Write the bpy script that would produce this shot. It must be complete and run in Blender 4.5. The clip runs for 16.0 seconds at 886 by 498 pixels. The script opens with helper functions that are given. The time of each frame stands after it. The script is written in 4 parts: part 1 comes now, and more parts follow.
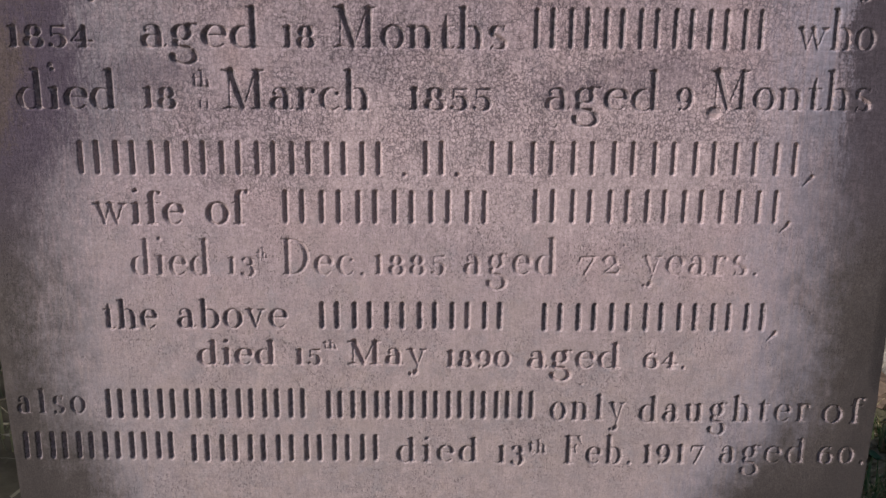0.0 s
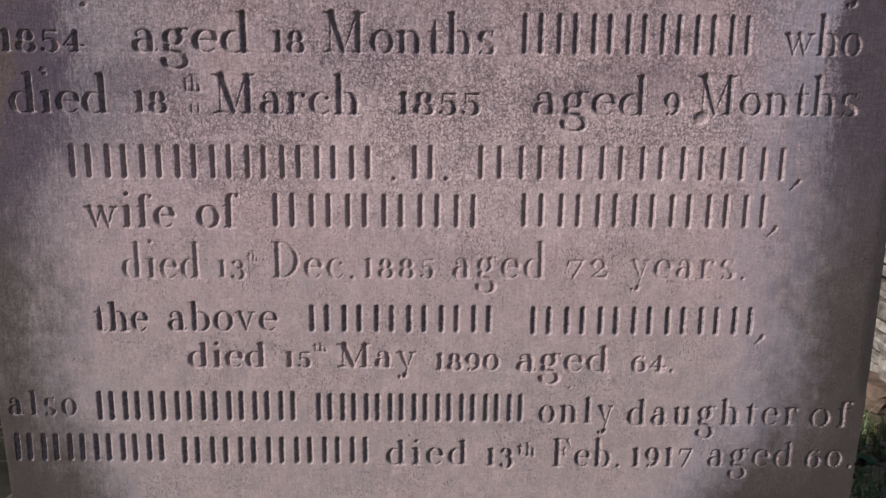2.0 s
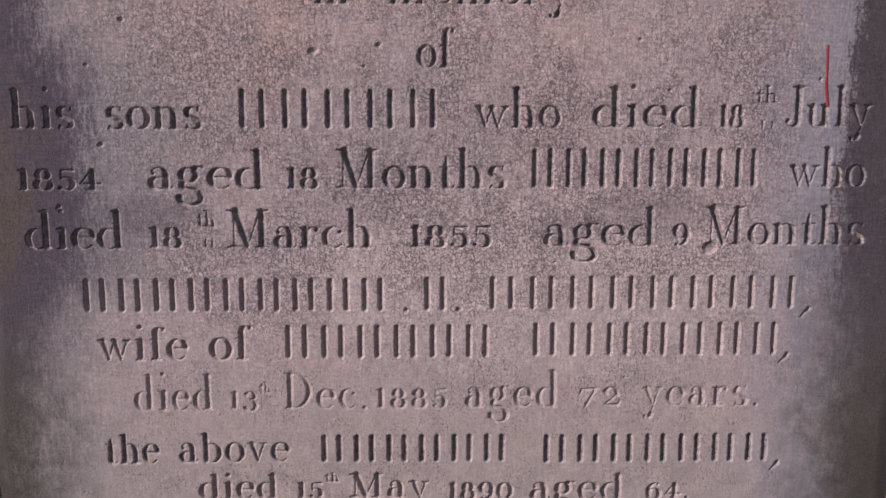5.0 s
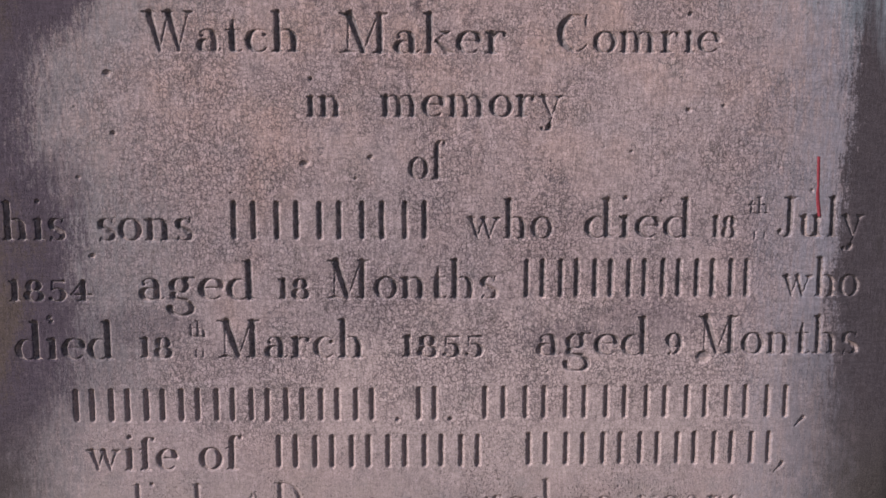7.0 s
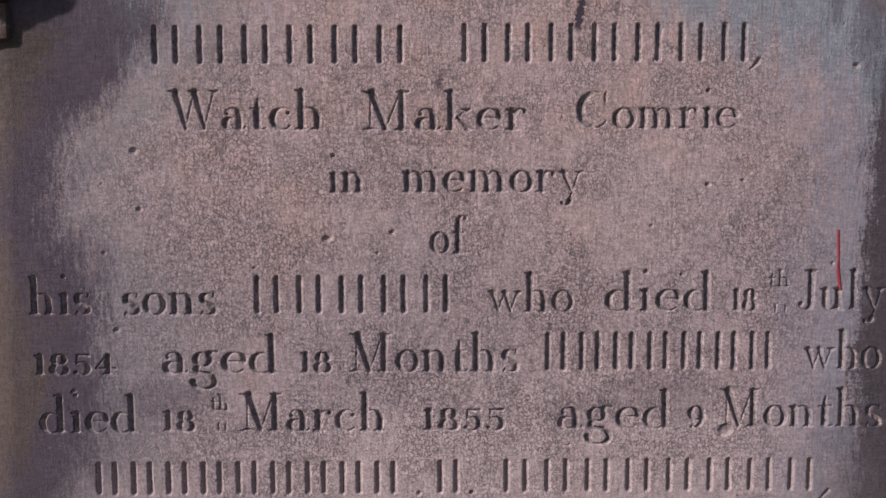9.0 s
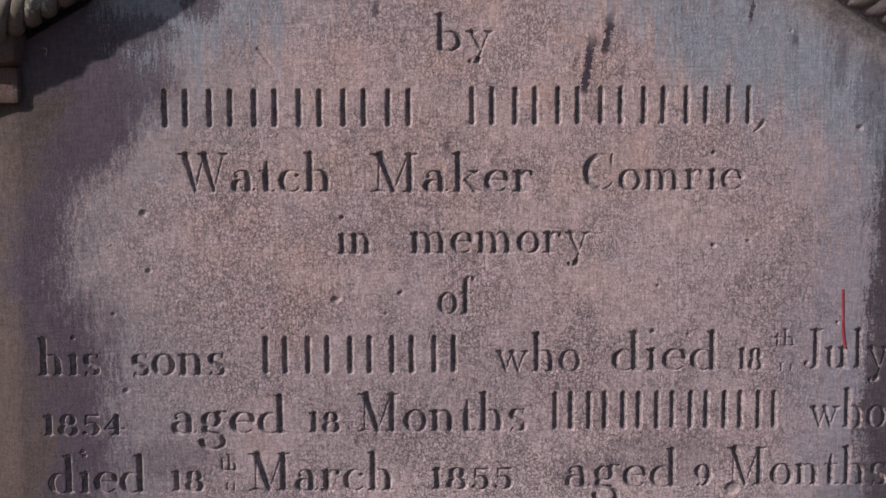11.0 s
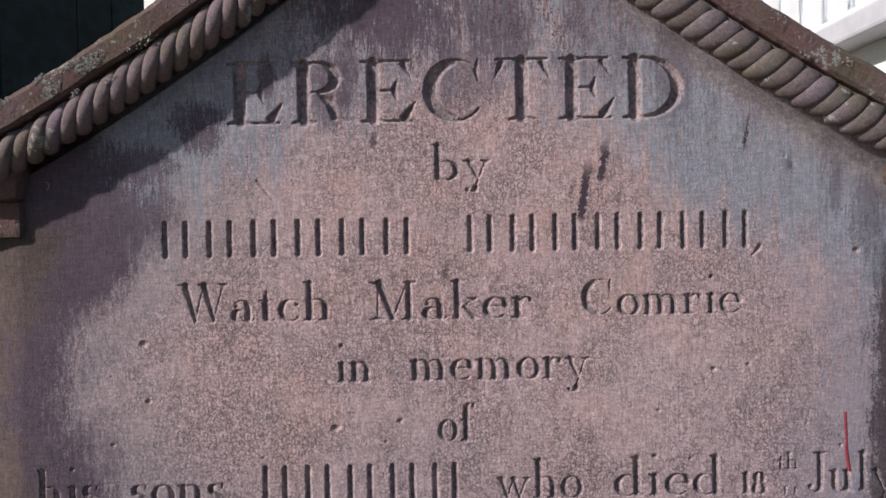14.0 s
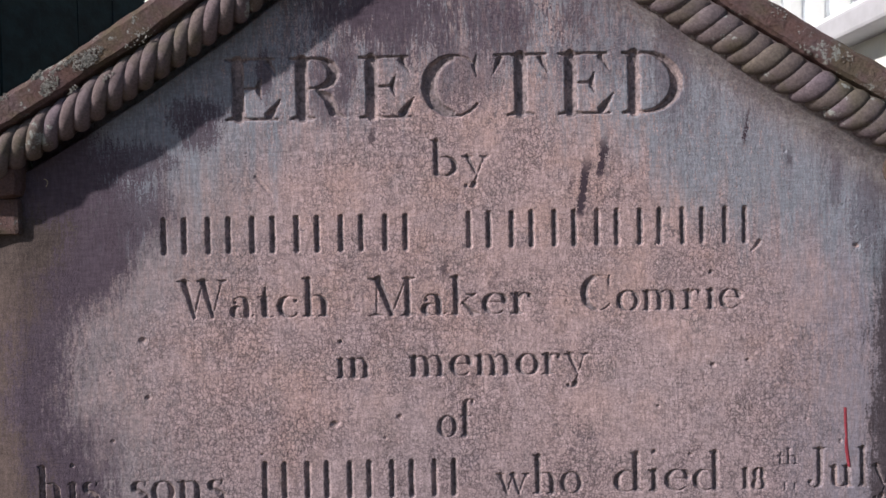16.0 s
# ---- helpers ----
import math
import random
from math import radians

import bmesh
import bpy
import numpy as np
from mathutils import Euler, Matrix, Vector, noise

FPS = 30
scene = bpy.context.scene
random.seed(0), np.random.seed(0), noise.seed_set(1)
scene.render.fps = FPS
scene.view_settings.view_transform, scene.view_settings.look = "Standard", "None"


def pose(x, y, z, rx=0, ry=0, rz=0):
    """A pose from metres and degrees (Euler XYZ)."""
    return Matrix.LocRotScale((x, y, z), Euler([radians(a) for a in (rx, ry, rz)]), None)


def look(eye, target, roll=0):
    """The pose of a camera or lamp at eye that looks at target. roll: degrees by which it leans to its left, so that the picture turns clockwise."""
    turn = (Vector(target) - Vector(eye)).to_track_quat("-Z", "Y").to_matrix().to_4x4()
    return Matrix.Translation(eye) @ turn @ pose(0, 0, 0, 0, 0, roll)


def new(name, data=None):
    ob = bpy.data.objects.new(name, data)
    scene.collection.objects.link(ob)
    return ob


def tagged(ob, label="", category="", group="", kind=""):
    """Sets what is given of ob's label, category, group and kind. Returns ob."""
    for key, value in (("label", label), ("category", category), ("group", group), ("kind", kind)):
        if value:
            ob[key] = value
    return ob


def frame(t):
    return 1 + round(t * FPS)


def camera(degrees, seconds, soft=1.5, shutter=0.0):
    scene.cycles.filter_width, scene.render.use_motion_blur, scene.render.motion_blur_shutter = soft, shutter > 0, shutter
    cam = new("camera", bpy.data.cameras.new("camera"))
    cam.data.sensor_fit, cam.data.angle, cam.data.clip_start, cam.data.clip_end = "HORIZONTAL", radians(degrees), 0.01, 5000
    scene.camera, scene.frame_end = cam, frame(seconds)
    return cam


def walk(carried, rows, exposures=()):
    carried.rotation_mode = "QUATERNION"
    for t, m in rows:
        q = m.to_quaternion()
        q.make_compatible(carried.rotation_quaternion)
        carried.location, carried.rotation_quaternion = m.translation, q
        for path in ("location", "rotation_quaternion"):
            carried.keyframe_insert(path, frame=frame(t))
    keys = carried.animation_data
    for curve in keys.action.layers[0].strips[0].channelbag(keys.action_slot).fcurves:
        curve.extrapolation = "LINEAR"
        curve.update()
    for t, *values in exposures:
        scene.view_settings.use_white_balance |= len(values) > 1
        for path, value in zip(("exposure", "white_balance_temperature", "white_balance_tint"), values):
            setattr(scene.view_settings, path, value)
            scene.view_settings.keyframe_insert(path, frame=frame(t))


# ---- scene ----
cam = camera(54.0, 16.0, soft=1.5)
PATH = [
    (0, (-0.026, -0.734, 0.674), (0.012, 1.217, 0.234), 0.4),
    (0.5, (-0.024, -0.733, 0.676), (0.02, 1.216, 0.227), 0.5),
    (1, (-0.019, -0.733, 0.674), (0.029, 1.216, 0.228), 0.5),
    (1.5, (-0.014, -0.738, 0.674), (0.028, 1.213, 0.236), 0.4),
    (2, (-0.016, -0.739, 0.674), (0.02, 1.214, 0.245), 0.5),
    (2.5, (-0.021, -0.74, 0.676), (0.015, 1.211, 0.241), 0.6),
    (3, (-0.02, -0.749, 0.676), (0.022, 1.205, 0.251), 0.4),
    (3.5, (-0.018, -0.748, 0.684), (0.019, 1.211, 0.283), 0.2),
    (4, (-0.024, -0.744, 0.699), (0.009, 1.222, 0.335), 0.3),
    (4.5, (-0.027, -0.737, 0.724), (0.006, 1.236, 0.395), 0.1),
    (4.7, (-0.0279, -0.7344, 0.7289), (0.0098, 1.2360, 0.4138), 0.03),
    (6.8, (-0.0208, -0.7209, 0.8042), (0.0214, 1.2650, 0.5441), -0.02),
    (7, (-0.02, -0.72, 0.806), (0.018, 1.265, 0.567), -0.0),
    (7.5, (-0.019, -0.72, 0.819), (0.005, 1.268, 0.601), -0.1),
    (8, (-0.025, -0.72, 0.831), (-0.003, 1.27, 0.634), 0.0),
    (8.2, (-0.0252, -0.7202, 0.8303), (-0.0096, 1.2700, 0.6452), -0.01),
    (10.3, (-0.0353, -0.7221, 0.8714), (-0.0229, 1.2730, 0.7228), -0.33),
    (10.5, (-0.036, -0.722, 0.874), (-0.025, 1.273, 0.733), -0.2),
    (11, (-0.037, -0.723, 0.882), (-0.018, 1.273, 0.744), -0.3),
    (11.5, (-0.032, -0.725, 0.888), (-0.015, 1.272, 0.776), -0.5),
    (12, (-0.031, -0.723, 0.9), (-0.014, 1.275, 0.808), -1.0),
    (12.5, (-0.032, -0.723, 0.913), (-0.019, 1.276, 0.855), -1.0),
    (13, (-0.031, -0.724, 0.937), (-0.027, 1.276, 0.886), -1.1),
    (13.5, (-0.032, -0.724, 0.948), (-0.025, 1.276, 0.904), -1.1),
    (14, (-0.032, -0.722, 0.953), (-0.021, 1.278, 0.911), -1.0),
    (14.5, (-0.029, -0.719, 0.957), (-0.03, 1.28, 0.903), -1.2),
    (15, (-0.033, -0.718, 0.958), (-0.033, 1.281, 0.902), -1.0),
    (15.5, (-0.034, -0.72, 0.956), (-0.027, 1.279, 0.902), -1.1),
    (16, (-0.029, -0.721, 0.954), (-0.024, 1.279, 0.9), -1.1),
]
walk(cam, [(t, look(eye, target, roll)) for t, eye, target, roll in PATH],
     [(0.0, 0.31), (4.5, 0.28), (7.5, 0.20), (10.5, 0.14), (12.0, 0.14), (13.0, 0.25), (14.0, 0.34), (16.0, 0.34)])

# ---- light: a low sun from the front left, open sky ----
SUN_WAY = Vector((1.8, 1.0, -1.25)).normalized()
world = bpy.data.worlds.new("sky")
scene.world = world
world.use_nodes = True
sky = world.node_tree.nodes.new("ShaderNodeTexSky")
sky.sky_type = "NISHITA"
sky.sun_disc = False
sky.ozone_density = 2.5
sky.sun_elevation = math.asin(-SUN_WAY.z)
sky.sun_rotation = math.atan2(-SUN_WAY.x, -SUN_WAY.y)
background = world.node_tree.nodes["Background"]
background.inputs["Strength"].default_value = 0.078
world.node_tree.links.new(sky.outputs[0], background.inputs["Color"])
sun = new("sun", bpy.data.lights.new("sun", "SUN"))
sun.data.energy, sun.data.angle, sun.data.color = 4.7, radians(1.8), (1.0, 0.935, 0.875)
sun.matrix_world = look(-SUN_WAY * 20, (0, 0, 0))


# ---- materials ----
class Nodes:
    """A short way to write a node material."""

    def __init__(self, name, rough=0.9, specular=0.3):
        self.mat = bpy.data.materials.new(name)
        self.mat.use_nodes = True
        self.tree = self.mat.node_tree
        self.out = self.tree.nodes["Principled BSDF"]
        self.out.inputs["Roughness"].default_value = rough
        self.out.inputs["Specular IOR Level"].default_value = specular
        self.place = self.node("ShaderNodeNewGeometry").outputs["Position"]

    def node(self, kind, **settings):
        n = self.tree.nodes.new(kind)
        for key, value in settings.items():
            setattr(n, key, value)
        return n

    def feed(self, socket, value):
        if isinstance(value, bpy.types.NodeSocket):
            self.tree.links.new(value, socket)
        elif isinstance(value, tuple) and len(value) == 3 and socket.type == "RGBA":
            socket.default_value = (*value, 1)
        else:
            socket.default_value = value

    def scaled(self, x, y, z):
        n = self.node("ShaderNodeVectorMath", operation="MULTIPLY")
        self.feed(n.inputs[0], self.place)
        n.inputs[1].default_value = (x, y, z)
        return n.outputs[0]

    def axis(self, which):
        n = self.node("ShaderNodeSeparateXYZ")
        self.feed(n.inputs[0], self.place)
        return n.outputs[which]

    def noise(self, scale, detail=4.0, rough=0.55, at=None, warp=0.0):
        n = self.node("ShaderNodeTexNoise")
        self.feed(n.inputs["Vector"], at or self.place)
        n.inputs["Scale"].default_value = scale
        n.inputs["Detail"].default_value = detail
        n.inputs["Roughness"].default_value = rough
        n.inputs["Distortion"].default_value = warp
        return n.outputs["Fac"]

    def cracks(self, scale, at=None):
        n = self.node("ShaderNodeTexVoronoi", feature="DISTANCE_TO_EDGE")
        self.feed(n.inputs["Vector"], at or self.place)
        n.inputs["Scale"].default_value = scale
        return n.outputs["Distance"]

    def ramp(self, value, low, high, a=0.0, b=1.0):
        n = self.node("ShaderNodeMapRange", interpolation_type="SMOOTHSTEP")
        self.feed(n.inputs["Value"], value)
        self.feed(n.inputs["From Min"], low)
        self.feed(n.inputs["From Max"], high)
        self.feed(n.inputs["To Min"], a)
        self.feed(n.inputs["To Max"], b)
        return n.outputs["Result"]

    def math(self, operation, a, b=0.0):
        n = self.node("ShaderNodeMath", operation=operation)
        self.feed(n.inputs[0], a)
        self.feed(n.inputs[1], b)
        return n.outputs[0]

    def mix_value(self, share, a, b):
        n = self.node("ShaderNodeMix", data_type="FLOAT")
        self.feed(n.inputs["Factor"], share)
        self.feed(n.inputs["A"], a)
        self.feed(n.inputs["B"], b)
        return n.outputs["Result"]

    def mix(self, share, a, b, blend="MIX"):
        n = self.node("ShaderNodeMix", data_type="RGBA", blend_type=blend)
        self.feed(n.inputs["Factor"], share)
        self.feed(n.inputs["A"], a)
        self.feed(n.inputs["B"], b)
        return n.outputs["Result"]

    def shade(self, colour, value):
        n = self.node("ShaderNodeVectorMath", operation="SCALE")
        self.feed(n.inputs[0], colour)
        self.feed(n.inputs["Scale"], value)
        return n.outputs[0]

    def varied(self):
        return self.node("ShaderNodeObjectInfo").outputs["Random"]

    def island(self):
        return self.node("ShaderNodeNewGeometry").outputs["Random Per Island"]

    def done(self, colour, height=None, strength=0.5, distance=0.001, rough=None):
        self.feed(self.out.inputs["Base Color"], colour)
        if rough is not None:
            self.feed(self.out.inputs["Roughness"], rough)
        if height is not None:
            n = self.node("ShaderNodeBump")
            n.inputs["Strength"].default_value = strength
            n.inputs["Distance"].default_value = distance
            self.feed(n.inputs["Height"], height)
            self.feed(self.out.inputs["Normal"], n.outputs[0])
        return self.mat


def stone_face():
    """Pink sandstone, tooled upright, crackled, with dark crust and pale bloom along its margins."""
    m = Nodes("pink_sandstone_face", rough=0.9, specular=0.2)
    x, z = m.axis(0), m.axis(2)
    streaky = m.scaled(1.0, 1.0, 0.11)
    grain = m.noise(900, 3, 0.65)
    streak = m.noise(300, 4, 0.7, at=streaky)
    broad = m.noise(7, 5, 0.6)
    colour = m.mix(m.ramp(broad, 0.35, 0.65), (0.406, 0.300, 0.311), (0.367, 0.286, 0.308))
    colour = m.mix(m.ramp(z, 0.34, 0.58, 0.75, 0), colour, m.mix(m.ramp(m.noise(38, 5, 0.7), 0.38, 0.62), (0.272, 0.227, 0.230), (0.338, 0.272, 0.267)))
    colour = m.mix(m.ramp(m.noise(9, 5, 0.6, at=m.scaled(1, 1, 0.6)), 0.54, 0.72, 0, 0.5), colour, m.mix(m.ramp(z, 0.5, 0.75), colour, (0.46, 0.28, 0.235)))
    # a thin grey tint from mid-height up, stronger on the left, and warmer patches higher up
    grey_tint = m.math("MULTIPLY", m.ramp(m.math("ADD", z, m.math("MULTIPLY", m.math("SUBTRACT", m.noise(11, 5, 0.65), 0.5), 0.16)), 0.60, 0.70), m.math("MULTIPLY", m.ramp(x, -0.05, 0.12, 1.0, 0.35), m.ramp(z, 0.74, 0.84, 0.30, 0.04)))
    colour = m.mix(grey_tint, colour, (0.232, 0.198, 0.226))
    colour = m.mix(m.math("MULTIPLY", m.ramp(m.noise(16, 6, 0.7), 0.42, 0.66, 0.05, 0.46), m.ramp(z, 0.70, 0.90)), colour, (0.46, 0.292, 0.248))
    # a paler patch across the middle
    paler = m.math("ADD", m.math("POWER", m.math("ABSOLUTE", m.math("DIVIDE", m.math("SUBTRACT", x, 0.07), 0.27)), 2.0),
                   m.math("POWER", m.math("ABSOLUTE", m.math("DIVIDE", m.math("SUBTRACT", z, 0.595), 0.085)), 2.0))
    colour = m.mix(m.ramp(m.math("ADD", paler, m.math("MULTIPLY", m.math("SUBTRACT", m.noise(14, 6, 0.7), 0.5), 2.2)), 0.3, 1.2, 0.55, 0), colour, (0.462, 0.366, 0.376))
    # broken crackle of the weathered skin
    warp = m.node("ShaderNodeVectorMath", operation="ADD")
    m.feed(warp.inputs[0], m.place)
    drift = m.node("ShaderNodeTexNoise")
    m.feed(drift.inputs["Vector"], m.place)
    drift.inputs["Scale"].default_value = 330
    drift.inputs["Detail"].default_value = 4
    m.feed(warp.inputs[1], m.shade(drift.outputs["Color"], 0.0052))
    squat = m.node("ShaderNodeVectorMath", operation="MULTIPLY")
    m.feed(squat.inputs[0], warp.outputs[0])
    squat.inputs[1].default_value = (1.0, 1.0, 0.9)
    net = m.cracks(315, at=squat.outputs[0])
    patch = m.ramp(m.math("ADD", m.math("ADD", m.math("MULTIPLY", m.noise(5.5, 5, 0.6), 0.5), m.math("MULTIPLY", m.noise(17, 4, 0.6), 0.5)), m.math("MULTIPLY", m.noise(130, 4, 0.7), 0.35)), 0.57, 0.76)
    patch = m.math("MULTIPLY", patch, m.ramp(m.math("ADD", z, m.math("MULTIPLY", broad, 0.15)), 0.52, 0.70, 0.12, 1.0))
    patch = m.math("MULTIPLY", patch, m.ramp(m.math("ADD", z, m.math("MULTIPLY", m.math("ABSOLUTE", m.math("ADD", x, 0.014)), 0.42)), 1.07, 1.15, 1, 0.3))
    clump = m.math("MULTIPLY", m.ramp(m.math("ADD", m.noise(24, 5, 0.65), m.math("MULTIPLY", m.noise(150, 4, 0.7), 0.3)), 0.69, 0.79), m.ramp(z, 0.54, 0.66))
    crack = m.math("MULTIPLY", m.ramp(net, 0.045, 0.150, 1, 0), m.ramp(m.noise(210, 4, 0.75), 0.38, 0.50))
    crack = m.math("MULTIPLY", crack, m.math("MAXIMUM", m.math("MULTIPLY", clump, 0.9), m.ramp(patch, 0, 1, 0.34, 0.84)))
    colour = m.mix(m.math("MULTIPLY", crack, m.math("SUBTRACT", m.ramp(z, 0.46, 0.64, 0.32, 0.96), m.ramp(z, 0.76, 0.86, 0, 0.18))), colour, (0.074, 0.055, 0.070))
    cell = m.node("ShaderNodeTexVoronoi", feature="F1")
    m.feed(cell.inputs["Vector"], squat.outputs[0])
    cell.inputs["Scale"].default_value = 315
    tone = m.node("ShaderNodeSeparateColor")
    m.feed(tone.inputs[0], cell.outputs["Color"])
    flake = m.mix(m.ramp(patch, 0, 1, 0.35, 0.9), (1.0, 1.0, 1.0), m.shade((1.0, 0.98, 0.98), m.ramp(tone.outputs[0], 0, 1, 0.93, 1.12)))
    colour = m.mix(1.0, colour, flake, "MULTIPLY")
    # flecks of dark crust in the same patches
    fleck = m.math("MULTIPLY", m.ramp(m.noise(430, 3, 0.8, at=m.scaled(1, 1, 0.38)), 0.545, 0.61), m.math("MAXIMUM", m.math("MULTIPLY", clump, 0.55), m.ramp(patch, 0, 1, 0.16, 0.36)))
    colour = m.mix(m.math("MULTIPLY", clump, 0.12), colour, (0.26, 0.235, 0.27))
    colour = m.mix(fleck, colour, (0.092, 0.068, 0.088))
    colour = m.shade(colour, m.ramp(grain, 0.3, 0.7, 0.86, 1.14))
    colour = m.mix(m.ramp(z, 0.42, 0.66, 0.45, 1.0), colour, m.shade(colour, m.ramp(streak, 0.3, 0.7, 0.89, 1.09)))
    # pitted, mottled patches of the older skin
    mottle = m.noise(105, 5, 0.75, at=m.scaled(1, 1, 0.7))
    colour = m.shade(colour, m.ramp(mottle, 0.34, 0.66, 0.90, 1.08))
    colour = m.mix(m.ramp(m.noise(34, 4, 0.7), 0.5, 0.68, 0, 0.15), colour, (0.235, 0.222, 0.225))
    worn = m.ramp(m.math("ADD", m.noise(17, 4, 0.65), m.math("MULTIPLY", mottle, 0.3)), 0.60, 0.74)
    pit = m.math("MULTIPLY", m.ramp(m.noise(640, 2, 0.6, at=m.scaled(1, 1, 0.6)), 0.57, 0.64), m.ramp(worn, 0, 1, 0.10, 0.8))
    colour = m.mix(pit, colour, (0.125, 0.095, 0.100))
    speck = m.noise(520, 2, 0.6)
    colour = m.mix(m.ramp(speck, 0.62, 0.70, 0, 0.28), colour, (0.47, 0.40, 0.39))
    colour = m.mix(m.ramp(speck, 0.30, 0.38, 0.6, 0), colour, (0.13, 0.10, 0.105))
    low = m.ramp(z, 0.46, 0.62, 1, 0)
    colour = m.mix(m.math("MULTIPLY", low, m.ramp(m.noise(28, 6, 0.75), 0.46, 0.64, 0, 0.30)), colour, (0.355, 0.274, 0.248))
    colour = m.mix(m.math("MULTIPLY", low, m.ramp(m.noise(36, 6, 0.75), 0.50, 0.66, 0, 0.32)), colour, (0.225, 0.214, 0.238))
    # margins: how far in the bloom and the crust reach
    fine = m.math("MULTIPLY", m.math("SUBTRACT", m.math("ADD", m.noise(260, 6, 0.8, at=m.scaled(1, 1, 0.2)), m.math("MULTIPLY", m.math("SUBTRACT", m.noise(480, 3, 0.7), 0.5), 0.6)), 0.5), m.math("MULTIPLY", m.ramp(z, 0.40, 0.66, 0.07, 0.13), m.math("MULTIPLY", m.ramp(x, 0.15, 0.25, 1, 0.45), m.math("MAXIMUM", m.ramp(z, 0.84, 1.0, 1, 0.55), m.ramp(x, -0.25, -0.15)))))
    wide = m.math("MULTIPLY", m.math("SUBTRACT", m.noise(8, 6, 0.65, at=m.scaled(1, 1, 0.5)), 0.5), m.ramp(x, 0.1, 0.22, 0.13, m.ramp(z, 0.45, 0.6, 0.12, 0.055)))
    ragged = m.math("ADD", m.math("ADD", fine, wide), m.math("MULTIPLY", m.math("SUBTRACT", m.noise(45, 5, 0.75), 0.5), m.ramp(z, 0.45, 0.7, 0.10, 0.03)))
    west = m.math("SUBTRACT", m.math("MULTIPLY", x, -1.0), m.math("SUBTRACT", m.math("ADD", m.ramp(z, 0.54, 0.67, 0.356, 0.298), m.ramp(z, 0.73, 0.81, 0, 0.030)), m.math("ADD", m.math("ADD", m.ramp(z, 0.86, 0.97, 0, 0.075), m.ramp(z, 1.0, 1.05, 0, -0.060)), m.ramp(z, 0.24, 0.37, 0.045, 0))))
    east = m.math("SUBTRACT", x, m.math("ADD", m.math("ADD", m.ramp(z, 0.25, 0.36, 0.235, 0.305), m.ramp(z, 0.36, 0.46, 0, 0.018)), m.ramp(z, 0.55, 0.7, 0, 0.001)))
    edge = m.math("ADD", m.math("MAXIMUM", west, east), ragged)
    bloom = m.math("MULTIPLY", m.ramp(edge, -0.115, 0.005), m.ramp(m.math("ADD", m.math("MULTIPLY", streak, 0.6), m.math("MULTIPLY", m.noise(55, 5, 0.7, at=m.scaled(1, 1, 0.3)), 0.4)), 0.38, 0.58, 0.30, 0.90))
    colour = m.mix(bloom, colour, m.mix(m.ramp(x, -0.1, 0.1), (0.210, 0.188, 0.212), (0.212, 0.198, 0.246)))
    crust = m.math("MULTIPLY", m.mix_value(m.ramp(z, 0.53, 0.72), m.ramp(edge, -0.060, 0.035), m.mix_value(m.ramp(x, -0.05, 0.05), m.ramp(edge, -0.020, 0.028), m.ramp(edge, -0.003, 0.012))), 0.96)
    colour = m.mix(crust, colour, m.shade(m.mix(m.ramp(m.math("ADD", edge, m.math("MULTIPLY", m.noise(20, 4, 0.6), 0.1)), m.ramp(z, 0.42, 0.55, 0.055, 0.09), 0.14), m.mix(m.ramp(z, 0.45, 0.62), (0.060, 0.049, 0.046), m.mix(m.ramp(x, 0, 0.1), m.mix(m.ramp(z, 0.85, 0.97), (0.070, 0.052, 0.074), (0.058, 0.042, 0.060)), (0.058, 0.046, 0.056))), m.mix(m.math("MULTIPLY", m.math("MULTIPLY", m.ramp(z, 0.42, 0.55), m.ramp(z, 0.88, 0.97, 1, 0.35)), m.ramp(x, 0.1, 0, 0, 1)), (0.038, 0.031, 0.029), (0.088, 0.064, 0.060))), m.ramp(grain, 0.3, 0.7, 0.75, 1.3)))
    # runs of crust and pale bloom below the moulding
    away = m.math("ABSOLUTE", m.math("ADD", x, 0.014))
    head = m.math("ADD", m.math("ADD", z, m.math("MULTIPLY", away, 0.42)), m.math("MULTIPLY", m.noise(75, 5, 0.7, at=m.scaled(1, 1, 0.05)), 0.20))
    speckle = m.math("SUBTRACT", m.noise(620, 3, 0.7), 0.5)
    # brown wash from the rope on the weather side
    below = m.math("SUBTRACT", m.math("SUBTRACT", 1.259, m.math("MULTIPLY", away, 0.75)), z)
    wash = m.math("MULTIPLY", m.ramp(m.math("ADD", below, m.math("MULTIPLY", m.noise(90, 5, 0.7, at=m.scaled(1, 1, 0.3)), 0.03)), 0.022, 0.062, 0.80, 0), m.ramp(x, 0.06, 0.15))
    colour = m.mix(wash, colour, m.mix(m.ramp(m.noise(60, 5, 0.7), 0.35, 0.65), (0.165, 0.126, 0.112), (0.235, 0.195, 0.182)))
    # bloom, boosted at left; its blue also stands for the skylit shade there
    pale = m.math("MULTIPLY", m.ramp(m.math("ADD", head, m.ramp(x, 0.06, 0.2, 0, 0.035)), 1.15, 1.23), m.ramp(m.math("ADD", m.math("ADD", m.noise(260, 5, 0.8, at=m.scaled(1, 1, 0.16)), m.math("MULTIPLY", speckle, 0.55)), m.math("ADD", m.ramp(x, 0.06, 0.2, 0, 0.10), m.ramp(x, -0.22, -0.12, 0.10, 0))), 0.40, 0.58, 0.1, 0.9))
    pale = m.math("MULTIPLY", m.math("MULTIPLY", pale, m.ramp(x, -0.34, -0.28)), m.math("SUBTRACT", 1.0, m.math("MULTIPLY", wash, 0.75)))
    colour = m.mix(pale, colour, (0.218, 0.236, 0.286))
